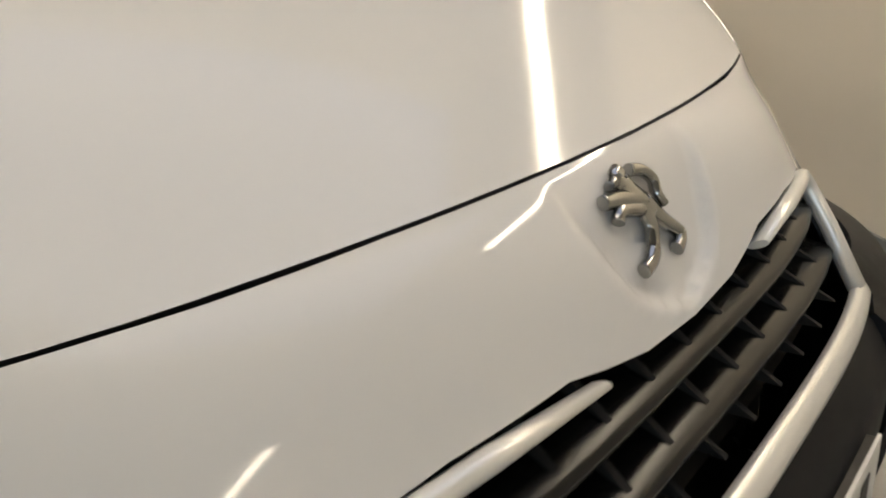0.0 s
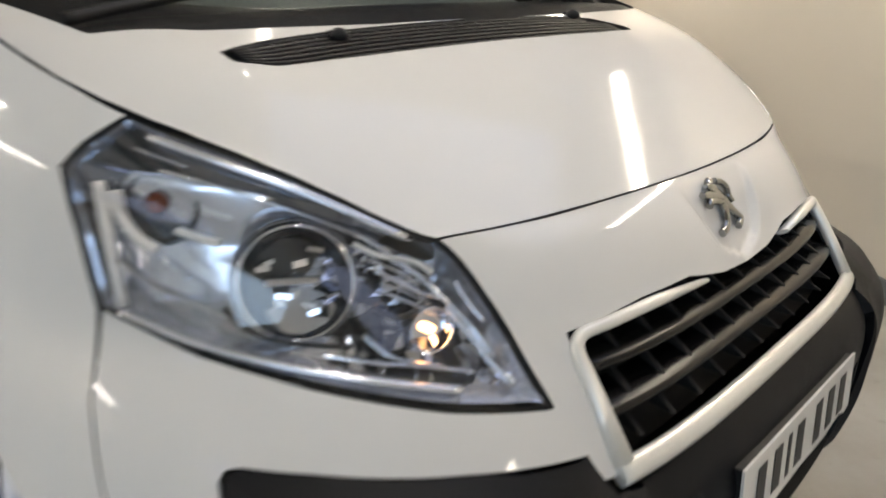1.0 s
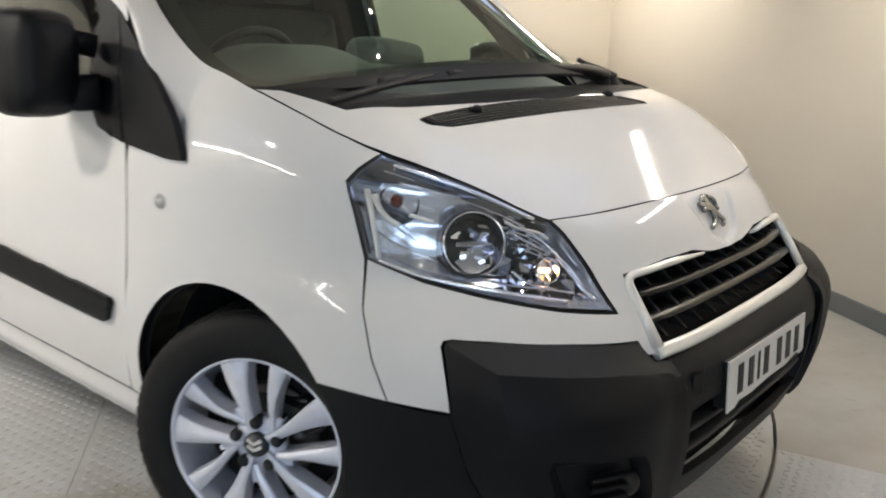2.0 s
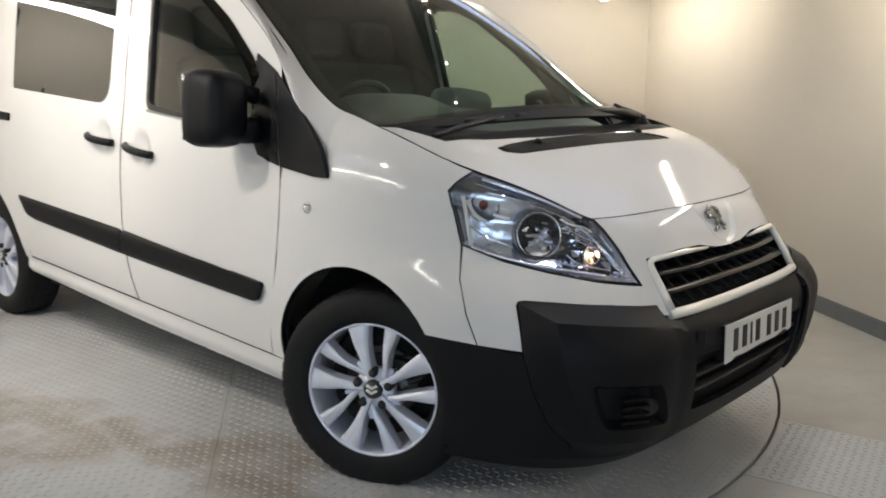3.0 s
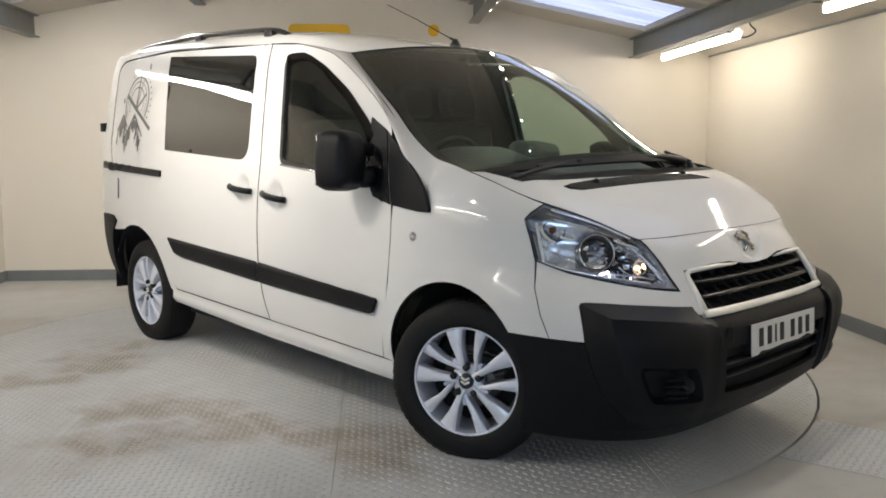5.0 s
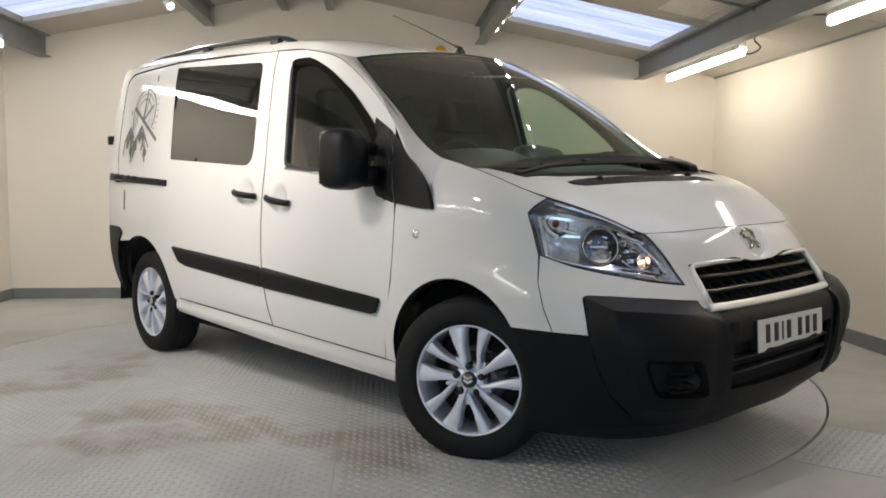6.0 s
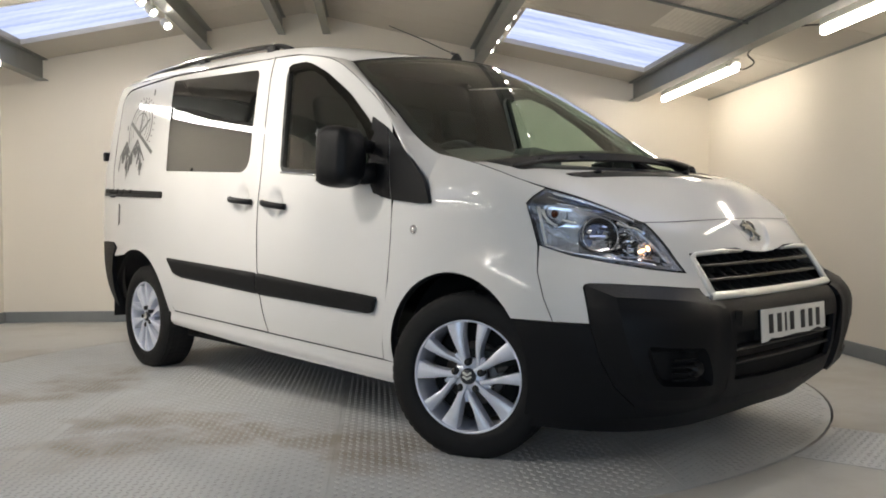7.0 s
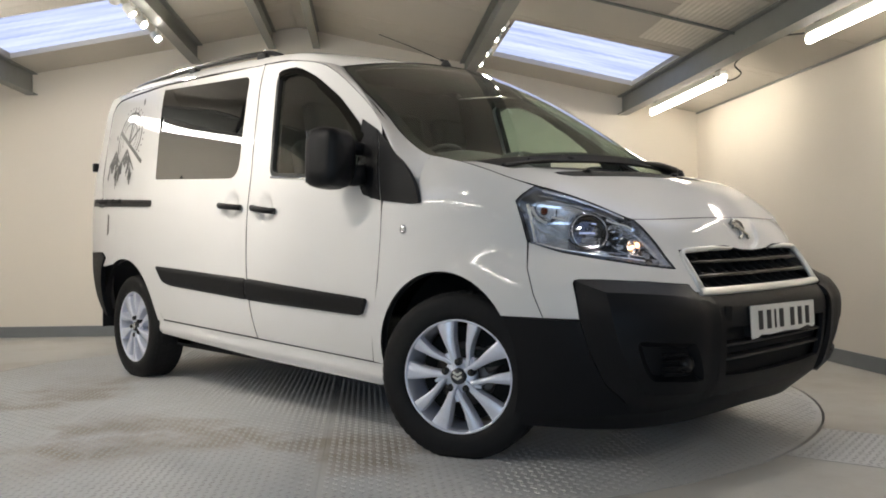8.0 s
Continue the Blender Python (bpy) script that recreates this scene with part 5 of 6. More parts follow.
lamp_rib([(44.8, 1.01), (44.2, 0.92), (43.6, 0.85)], 0.007, 0.006, SATIN)
lamp_rib([(31.2, 0.985), (28.6, 0.94), (26.2, 0.86), (24.8, 0.80)], 0.006, 0.012, CHROME)
lamp_rib([(30.6, 0.93), (28.6, 0.90), (26.6, 0.885)], 0.005, 0.012, CHROME)
lamp_rib([(31.4, 0.835), (30.0, 0.81), (27.5, 0.798)], 0.005, 0.012, CHROME)
lamp_rib([(26.0, 0.84), (25.2, 0.80), (24.0, 0.775)], 0.007, 0.010, REFLECTOR)

for k in range(5):
    lamp_rib([(31.0 - 0.25 * k, 0.955 - 0.016 * k), (29.6 - 0.25 * k, 0.948 - 0.018 * k), (28.3 - 0.2 * k, 0.925 - 0.016 * k)], 0.0035, 0.014, CHROME if k % 2 else LAMP_WALL)
lamp_rib([(27.0, 0.875), (25.6, 0.815), (24.2, 0.772)], 0.0055, 0.006, LAMP_WALL)
lamp_rib([(26.2, 0.915), (25.7, 0.880), (25.0, 0.845)], 0.006, 0.008, LAMP_WALL)
lamp_rib([(33.5, 0.815), (31.0, 0.806), (28.5, 0.800), (26.0, 0.790)], 0.005, 0.012, REFLECTOR)

lamp_l = mirrored(lamp, van)
for c in lamp.children:
    mirrored(c, lamp_l)

# doors
def dented(x, z):
    """The flank with the round hollows behind the door handles."""
    d = 0.0
    for mx, mz in ((-1.292, 1.026), (-1.622, 1.052)):
        r = math.hypot((x - mx) / 0.062, (z - mz) / 0.068)
        if r < 1:
            d = 0.026 * (1 - r * r) ** 0.8
    return (x, -side_w(x, z) + d, z)


DOOR = smooth_line([(-1.54, 1.795), (-1.485, 1.33), (-1.456, 1.10), (-1.466, 0.69), (-1.428, 0.365)], 6) + smooth_line([(-0.497, 0.336), (-0.405, 0.69), (-0.377, 1.02), (-0.440, 1.29), (-0.496, 1.385), (-0.66, 1.515), (-0.952, 1.695), (-1.264, 1.772)], 6)
WIN = rounded([(-1.375, 1.725), (-1.19, 1.725), (-1.005, 1.645), (-0.80, 1.52), (-0.615, 1.375), (-0.545, 1.29), (-0.53, 1.115), (-1.285, 1.182)], [0.06, 0.08, 0.05, 0.05, 0.03, 0.03, 0.02, 0.05])
door = part("front_door", panel(DOOR, dented, step=0.02, gap=0.0012, holes=[WIN]), PAINT, van, "white front door with a black-framed window")
part("inner_door", panel(DOOR, flank, step=0.05, gap=-0.004, fold=0, lift=-0.05, holes=[WIN]), CABIN, door)
seal_in = [(c[0], c[1]) for c in inset_loop(dense(WIN, 0.03), 0.02)]
part("window_seal", panel(WIN, flank, step=0.02, gap=-0.002, fold=0.02, lift=0.001, holes=[seal_in]), TRIM, door, "black rubber window seal")
gl = part("window_pane", panel(WIN, flank, step=0.05, gap=0.01, fold=0, lift=-0.012), CLEAR, door, "greenish door glass")
gl.visible_shadow = False
brow = [p for p in WIN if p[1] > 1.31 and not (p[0] < -1.36 and p[1] < 1.70)]
defl = [(x, z + 0.003) for x, z in brow] + [(x + (-0.98 - x) * 0.05, z - (0.030 if x < -1.0 else 0.040)) for x, z in brow[::-1]]
part("wind_deflector", panel(defl, flank, step=0.02, gap=0.0, fold=0.004, lift=0.007), SMOKE, door, "smoked black wind deflector")
part("sill_strip", tube([flank(x, z) for x, z in ((-1.27, 1.176), (-0.9, 1.146), (-0.58, 1.118))], 0.007, 8), CHROME, door)
FG = lambda x, z, d=0.0: Vector((x, -side_w(x, z) - d, z))


def door_handle(xa, za, xb, zb, parent):
    pts = [FG(xa + (xb - xa) * t, za + (zb - za) * t, 0.010 + 0.030 * math.sin(math.pi * min(1, max(0, t))) ** 0.6) for t in np.linspace(0, 1, 14)]
    part("handle", tube(pts, 0.013, 10, flat=1.25), BLACK, parent, "black pull handle")


door_handle(-1.40, 1.030, -1.185, 1.005, door)

SLIDE = smooth_line([(-2.57, 0.62), (-2.575, 0.80), (-2.585, 1.07)], 4) + [(-2.60, 1.098)] + rounded([(-3.40, 1.135), (-3.46, 1.30), (-3.50, 1.56), (-3.52, 1.78), (-3.43, 1.83), (-2.72, 1.845), (-1.62, 1.80)], [0.03, 0.1, 0.1, 0.08, 0.08, 0, 0.01]) + [(-1.547, 1.797)] + smooth_line([(-1.49, 1.33), (-1.462, 1.10), (-1.472, 0.69), (-1.434, 0.367)], 6) + [(-2.49, 0.40), (-2.54, 0.48)]
SWIN = rounded([(-2.70, 1.815), (-1.66, 1.748), (-1.60, 1.19), (-2.585, 1.243)], [0.012, 0.05, 0.10, 0.012])
slide = part("sliding_door", panel(SLIDE, dented, step=0.022, gap=0.0012, holes=[SWIN]), PAINT, van, "white sliding side door with dark privacy glass")
part("inner_sliding_door", panel(SLIDE, flank, step=0.06, gap=-0.004, fold=0, lift=-0.045), HOLLOW, slide)
part("window_pane", panel(SWIN, flank, step=0.04, gap=0.001, fold=0.004, lift=-0.001), PRIVACY, slide, "near-black privacy glass")
door_handle(-1.735, 1.054, -1.51, 1.034, slide)

REAR_X = -3.70
QUARTER = [(-2.557, 0.62), (-2.568, 0.80), (-2.578, 1.07), (-2.595, 1.104), *rounded([(-3.405, 1.141), (-3.467, 1.30), (-3.507, 1.56), (-3.527, 1.785), (-3.43, 1.838), (-2.72, 1.852), (-2.0, 1.823), (-1.547, 1.80)], [0.03, 0.1, 0.1, 0.08, 0.08, 0, 0, 0]), (-1.56, edge_z(-1.56)), (-2.2, edge_z(-2.2)), (-2.8, edge_z(-2.8)), (-3.4, edge_z(-3.4)), (-3.65, edge_z(-3.65)), (-3.69, 1.80), (-3.69, 1.4), (-3.65, 0.80), (-3.42, 0.80), (-3.39, 0.70), *arch(-3.0, 0.325, 0.43, 114, 8, 18), (-2.487, 0.392), (-2.532, 0.482)]
quarter = part("rear_quarter", panel(QUARTER, flank, step=0.04), PAINT, van, "white rear quarter panel")
part("inner_quarter", panel(QUARTER, flank, step=0.08, gap=-0.004, fold=0, lift=-0.045), HOLLOW, quarter)
for o in (door, slide, quarter):
    m_ = mirrored(o, van)
    for c in o.children:
        mirrored(c, m_)

# door track, filler slot, sills, mouldings
track = part("door_track", panel(rounded([(-3.60, 1.163), (-3.60, 1.116), (-2.60, 1.078), (-2.60, 1.118)], 0.012), flank, step=0.03, lift=0.010, fold=0.014, gap=0), BLACK, van, "black sliding-door track")
both(track)
# raised near-black strip; the groove's shade is only its colour
part("track_groove", panel([(-3.57, 1.143), (-3.57, 1.138), (-2.63, 1.100), (-2.63, 1.104)], flank, step=0.03, lift=0.0115, fold=0.002, gap=0), HOLLOW, track)
# a raised plate and a grey strip imitate a recess with one dark edge
part("filler_slot", panel(rounded([(-3.33, 1.055), (-3.265, 1.055), (-3.265, 0.915), (-3.33, 0.915)], 0.012), flank, step=0.02, lift=0.004, fold=0.006, gap=0), PAINT, quarter)
part("filler_edge", panel([(-3.266, 1.050), (-3.252, 1.045), (-3.252, 0.925), (-3.266, 0.920)], flank, step=0.02, lift=0.003, fold=0.003, gap=0), STEEL, quarter)
for pts, nm in (([(-2.505, 0.720), (-1.474, 0.672), (-1.476, 0.562), (-2.34, 0.606), (-2.42, 0.632)], "rear"), ([(-1.464, 0.672), (-0.49, 0.612), (-0.475, 0.60), (-0.51, 0.538), (-0.54, 0.535), (-1.470, 0.560)], "front")):
    lp = rounded(pts, 0.018)
    cz = {"rear": ((-2.5, 0.672), (-1.47, 0.617)), "front": ((-1.46, 0.617), (-0.5, 0.574))}[nm]

    def strip_skin(x, z):
        t = (x - cz[0][0]) / (cz[1][0] - cz[0][0])
        zc = cz[0][1] + (cz[1][1] - cz[0][1]) * t
        h = abs(z - zc) / 0.055
        return (x, -side_w(x, z) - 0.018 * max(0.0, 1 - max(0, h - 0.55) ** 2 * 4), z)
    st = part("side_moulding", panel(lp, strip_skin, step=0.014, gap=0, fold=0.016), BLACK, door if nm == "front" else slide, "black rubbing strip")
    mirrored(st, van)
sill_line = [(-2.555, 0.396), (-1.43, 0.361), (-0.5, 0.332), (-0.365, 0.327), (-0.36, 0.235), (-0.5, 0.232), (-1.5, 0.258), (-2.565, 0.31)]


def sill_skin(x, z):
    t = (x + 2.56) / 2.2
    top, bot = 0.398 - 0.066 * t, 0.31 - 0.075 * t
    h = min(1, max(0, (z - bot) / (top - bot)))
    return (x, -(side_w(x, z) + 0.012 * math.sin(math.pi * min(1, h * 1.2 + 0.15))), z)


sill = part("sill", panel(sill_line, sill_skin, step=0.015, gap=0.001, fold=0.05), PAINT, van, "white painted sill")
both(sill)
part("chassis", joined(box(-3.6, -0.70, 0.205, -0.35, 0.70, 0.33), box(-2.55, -0.80, 0.235, -0.40, 0.80, 0.33), box(-0.35, -0.45, 0.24, 0.70, 0.45, 0.6)), HOLLOW, van)
for sx in (-2.42, ):
    part("jacking_bracket", box(sx - 0.12, -0.80, 0.245, sx + 0.05, -0.74, 0.30, bevel=0.005), TRIM, van)


# wheel housings
def housing(x0, r, y0, y1):
    bm = bmesh.new()
    n = 28
    a = [(x0 + r * math.cos(math.radians(-4 + 188 * i / n)), 0.325 + r * math.sin(math.radians(-4 + 188 * i / n))) for i in range(n + 1)]
    ro = [bm.verts.new((x, y0, z)) for x, z in a]
    ri = [bm.verts.new((x, y1, z)) for x, z in a]
    for i in range(n):
        bm.faces.new((ro[i], ro[i + 1], ri[i + 1], ri[i])).smooth = True
    bm.faces.new(ri)
    return bm


for x0, r, y0 in ((-0.025, 0.43, -0.80), (-3.0, 0.45, -0.905)):
    both(part("wheel_housing", housing(x0, r, y0, -0.50), TRIM, van, "black wheel arch liner"))

# roof, pillars, screen
def roof_skin(s, t):
    f = max(-1.0, min(1.0, 2 * t - 1))
    p = Vector(roof(-3.70 + (2.84 - 0.13 * abs(f) ** 2.2) * s, f))
    k = max(0.0, (s - 0.88) / 0.12)
    return tuple(p.lerp(Vector(screen(f, 1.0)) + Vector((0, 0, 0.003)), k * k * (3 - 2 * k)))


roof_o = part("roof", outward(sheet(roof_skin, 70, 40)), PAINT, van, "white roof with black rails")
part("headlining", outward(sheet(lambda s, t: tuple(Vector(roof_skin(0.02 + 0.97 * s, 0.0075 + 0.985 * t)) - Vector((0, 0, 0.03))), 40, 20)), CABIN, roof_o)

outer_c = smooth_line([(-0.10, 1.03), (-0.22, 1.11), (-0.315, 1.20), (-0.42, 1.305), (-0.494, 1.388), (-0.66, 1.517), (-0.952, 1.697), (-1.264, 1.775)], 8)


def pillar(s, t):
    k = s * (len(outer_c) - 1)
    i = min(int(k), len(outer_c) - 2)
    x, z = (outer_c[i][j] + (outer_c[i + 1][j] - outer_c[i][j]) * (k - i) for j in (0, 1))
    a = Vector((x, -side_w(x, z), z))
    if s < 0.86:
        u = s / 0.86
        ex, eq, ez = screen_edge(0.12 + 0.88 * u ** 0.92)
    else:
        u = (s - 0.86) / 0.14
        ex = -0.99 + (-1.264 + 0.99) * u
        eq, ez = edge_q(ex), edge_z(ex)
    b = Vector((ex, -eq, ez))
    m = a.lerp(b, 0.5)
    out_ = Vector((0.35, -0.8, 0.5)) * (a - b).length * 0.20
    p = a * (1 - t) ** 2 + (m + out_) * 2 * t * (1 - t) + b * t * t
    k = max(0.0, 1 - s / 0.22)
    k = k * k * (3 - 2 * k)
    if k > 0:
        p = p.lerp(Vector(belt(71.0 + 14 * s, 1.035 + (rim_of(71) - 1.035) * t)), k)
    return tuple(p)


pil = part("windscreen_pillar", outward(sheet(pillar, 70, 10)), PAINT, van, "white windscreen pillar")
both(pil)

GLASS = rounded([(-0.985, 0.02), (0.985, 0.02), (0.995, 0.10), (0.995, 0.99), (-0.995, 0.99), (-0.995, 0.10)], [0.12, 0.12, 0.03, 0.05, 0.05, 0.03])
ws = part("windscreen", panel(GLASS, lambda f, t: screen(f, t), step=0.04, unit=(0.75, 1.1), gap=0.004, fold=0), SCREEN, van, "large raked windscreen")
ws.visible_shadow = False
band = [((u) * 0.955, 0.5 + (v - 0.5) * 0.95) for u, v in GLASS]
part("screen_band", panel(rounded([(-1.0, -0.02), (1.0, -0.02), (1.0, 1.0), (-1.0, 1.0)], 0.02), lambda f, t: screen(f, t), step=0.03, unit=(0.75, 1.1), gap=0.0, fold=0.01, lift=-0.003, holes=[band]), TRIM, ws, "black screen border")
cowl_pts = [(0.17, -0.75), (0.215, -0.6), (0.25, -0.3), (0.262, 0.0), (0.25, 0.3), (0.215, 0.6), (0.17, 0.75), (0.0, 0.79), (0.04, 0.6), (0.09, 0.3), (0.10, 0), (0.09, -0.3), (0.04, -0.6), (0.0, -0.79)]
part("cowl", panel(cowl_pts, lambda x, y: (x, y, bonnet_z(x, y) - 0.016 + 0.01 * math.cos(x * 40)), step=0.03, fold=0.03, gap=0.0), BLACK, van, "black plastic scuttle below the windscreen")


# wipers, parked low across the scuttle
def wiper(pivot, arm, blade):
    o = part("wiper", moved(lathe([(0.0, 0.03), (0.02, 0.028), (0.026, 0.0), (0.026, -0.03)], 16, "Z"), Matrix.Translation(pivot)), BLACK, van, "black windscreen wiper")
    part("arm", tube(smooth_line(arm, 6), lambda t: 0.030 - 0.020 * min(1, t * 1.4), 8, flat=0.8), TRIM, o)
    part("blade", tube(smooth_line(blade, 6), 0.0065, 6, flat=1.5), TRIM, o)


wiper((0.09, 0.54, 1.155), [(0.09, 0.54, 1.18), (0.09, 0.42, 1.20), (0.09, 0.30, 1.207), (0.08, 0.0, 1.216), (0.10, -0.30, 1.20)], [(0.125, -0.74, 1.145), (0.105, -0.55, 1.175), (0.085, -0.30, 1.20), (0.075, 0.0, 1.212), (0.08, 0.27, 1.205)])
tip = Vector(screen(-0.74, 0.07)) + Vector((0.01, 0.0, 0.012))
wiper((0.10, 0.585, 1.145), [(0.10, 0.585, 1.165), (0.06, 0.58, 1.19), tuple(tip.lerp(Vector((0.06, 0.58, 1.19)), 0.4)), tuple(tip)], [(0.075, -0.53, 1.186), (0.06, -0.3, 1.206), (0.055, -0.1, 1.216), (0.06, 0.2, 1.215)])

# mirror triangle and mirrors
wedge_a = rounded([(-0.598, 1.34), (-0.604, 1.398), (-0.488, 1.340), (-0.440, 1.24), (-0.380, 1.022), (-0.50, 1.052), (-0.535, 1.10), (-0.575, 1.236)], 0.008)
wedge_b = rounded([(-0.482, 1.336), (-0.327, 1.226), (-0.236, 1.155), (-0.170, 1.092), (-0.132, 1.003), (-0.20, 1.003), (-0.373, 1.022), (-0.434, 1.24)], [0, 0.08, 0.08, 0.04, 0.015, 0, 0, 0])
wa = part("mirror_triangle", panel(wedge_a, flank, step=0.02, lift=0.006, fold=0.012, gap=0.001), BLACK, van, "black triangular mirror mounting")
both(wa)
wb = part("wing_triangle", panel(wedge_b, flank, step=0.02, lift=0.006, fold=0.02, gap=0.001), BLACK, van, "black triangular pillar cover")
both(wb)


def mirror_shell(s, t):
    a = 2 * math.pi * s
    prof = ((-0.085, 0.80), (-0.075, 0.94), (-0.045, 1.0), (0.0, 1.0), (0.045, 0.93), (0.075, 0.72), (0.090, 0.35), (0.093, 0.0))
    k = t * (len(prof) - 1)
    i = min(int(k), len(prof) - 2)
    d = prof[i][0] + (prof[i + 1][0] - prof[i][0]) * (k - i)
    r = prof[i][1] + (prof[i + 1][1] - prof[i][1]) * (k - i)
    c, sn = math.cos(a), math.sin(a)
    e = 4.5
    rr = (abs(c) ** e + abs(sn) ** e) ** (-1 / e)
    return (d, 0.090 * rr * c * r, 0.130 * rr * sn * r)


MIRROR = Matrix.Translation((-0.565, -1.058, 1.207)) @ Matrix.Rotation(radians(12), 4, "Z") @ Matrix.Rotation(radians(-3), 4, "X")
mir = part("door_mirror", moved(sheet(mirror_shell, 48, 21), MIRROR), BLACK, van, "large black plastic door mirror")
part("mirror_glass", moved(box(-0.078, -0.080, -0.110, -0.074, 0.080, 0.110, bevel=0.0015), MIRROR), CHROME, mir, "mirror glass")
part("mirror_rim", moved(lathe([(0.082, -0.086), (0.112, -0.086), (0.112, -0.070), (0.082, -0.070)], 4, "X", closed=True), MIRROR @ Matrix.Diagonal((1, 0.90, 1.30, 1)) @ Matrix.Rotation(radians(45), 4, "X")), BLACK, mir)
part("mirror_arm", tube([(-0.50, -0.93, 1.14), (-0.53, -0.97, 1.135), (-0.56, -1.02, 1.14)], 0.035, 12, flat=1.3), BLACK, mir)
part("mirror_arm", tube([(-0.53, -0.92, 1.25), (-0.55, -0.97, 1.26), (-0.57, -1.02, 1.26)], 0.024, 12, flat=1.2), BLACK, mir)
mm = mirrored(mir, van)
mm.location = (-0.10, -0.08, -0.04)
for c in mir.children:
    mirrored(c, mm)

# rear end
part("rear_door", sheet(lambda s, t: (REAR_X + 0.03 * (1 - t) - 0.02 * (1 - abs(2 * s - 1) ** 6), -(side_w(-3.68, 0.62 + 1.26 * t)) * (1 - 2 * s) * 0.99, 0.62 + 1.26 * t), 24, 24), PAINT, van, "white rear doors")
rear_corner = [(-3.66, 0.80), (-3.37, 0.80), (-3.31, 0.765), (-3.375, 0.71), (-3.412, 0.60), (-3.408, 0.48), (-3.37, 0.36), (-3.45, 0.385), (-3.55, 0.51), (-3.63, 0.70)]
part("rear_bumper", panel(rounded(rear_corner, [0.03, 0.02, 0.01, 0.03, 0, 0.03, 0.02, 0.03, 0.05, 0.05]), lambda x, z: (x, -side_w(x, z) - 0.012 + 0.08 * max(0, (-3.55 - x) / 0.2) ** 3, z), step=0.025, gap=0, fold=0.03), BLACK, van, "black plastic rear bumper corner")
part("bumper_inner", panel([(-3.60, 0.79), (-3.22, 0.79), (-3.30, 0.70), (-3.35, 0.55), (-3.35, 0.40), (-3.44, 0.40), (-3.53, 0.52)], flank, step=0.05, lift=-0.05, fold=0, gap=0), HOLLOW, van)
part("rear_bumper_bar", box(-3.69, -0.78, 0.58, -3.60, 0.78, 0.79, bevel=0.03), BLACK, van)
part("door_hinge", box(-3.70, -0.872, 1.365, -3.665, -0.83, 1.425, bevel=0.006), TRIM, van, "black rear door hinge")

# roof rails and aerial
rail_path = [(-3.30, 0.735, 1.885), (-3.20, 0.732, 1.908), (-2.9, 0.725, 1.922), (-2.4, 0.72, 1.922), (-1.85, 0.715, 1.898), (-1.62, 0.71, 1.880), (-1.50, 0.705, 1.845)]
for s_ in (-1, 1):
    pts = smooth_line([(x, s_ * q, z) for x, q, z in rail_path], 8)
    rail = part("roof_rail", tube(pts, 0.017, 10, flat=0.8), TRIM, van, "black roof rail with bright top")
    part("rail_cap", tube([(p[0], p[1], p[2] + 0.009) for p in pts[6:-10]], 0.012, 8, flat=0.6), CHROME, rail)
    for x, z in ((-3.13, 1.882), (-2.45, 1.890), (-1.66, 1.842)):
        part("rail_foot", box(x - 0.04, s_ * 0.722 - 0.02, z - 0.035, x + 0.04, s_ * 0.722 + 0.02, z + 0.04, bevel=0.008), BLACK if x > -3.3 and x < -2 else TRIM, rail)
aer = part("aerial", moved(joined(lathe([(0.0, 0.028), (0.012, 0.026), (0.022, 0.01), (0.028, 0.0), (0.03, -0.012)], 20, "Z"), tube([(0.0, 0, 0.018), (-0.04, 0, 0.035)], 0.008, 8)), Matrix.Translation((-0.95, -0.03, 1.805))), TRIM, van, "black roof aerial leaning back")
part("whip", tube([(-0.98, -0.03, 1.835), (-1.25, -0.03, 1.96), (-1.52, -0.03, 2.075)], 0.0028, 6), TRIM, aer)

# cabin
part("bulkhead", panel(rounded([(-0.78, 0.35), (0.78, 0.35), (0.86, 1.1), (0.70, 1.80), (-0.70, 1.80), (-0.86, 1.1)], 0.05), lambda y, z: (-1.62, y, z), step=0.2, gap=0, fold=0.02), CABIN, van, "dark bulkhead behind the seats")
part("cabin_floor", box(-1.62, -0.80, 0.36, 0.10, 0.80, 0.42), CABIN, van)
DASH_LINE = [(0.06, 1.085), (-0.06, 1.135), (-0.20, 1.185), (-0.36, 1.215), (-0.48, 1.215), (-0.53, 1.17), (-0.535, 1.05), (-0.50, 0.80)]


def dash_skin(s, t):
    """The dashboard's curved top and face, with a hump before the driver and lower ends."""
    y = -0.78 + 1.56 * s
    k = t * (len(DASH_LINE) - 1)
    i = min(int(k), len(DASH_LINE) - 2)
    x, z = (DASH_LINE[i][e] + (DASH_LINE[i + 1][e] - DASH_LINE[i][e]) * (k - i) for e in (0, 1))
    hump = 0.052 * math.exp(-((y + 0.40) / 0.21) ** 4) * min(1.0, max(0.0, (0.02 - x) / 0.35))
    ends = 0.06 * max(0.0, (abs(y) - 0.56) / 0.22) ** 2
    return (x - 0.10 * max(0.0, abs(y) - 0.5), y, z + hump - ends)


dash = part("dashboard", sheet(dash_skin, 60, 42), DASH, van, "dark grey-green dashboard")
part("dash_core", box(-0.46, -0.74, 0.80, 0.0, 0.74, 1.05, bevel=0.03), DASH, dash)
part("dash_pod", moved(box(-0.10, -0.115, -0.16, 0.10, 0.115, 0.05, bevel=0.05, seg=4), Matrix.Translation((-0.45, 0.045, 1.24)) @ Matrix.Rotation(radians(-6), 4, "X")), DASH, dash, "raised centre hood")
wheel_m = Matrix.Translation((-0.62, -0.40, 1.14)) @ Matrix.Rotation(radians(-62), 4, "Y")
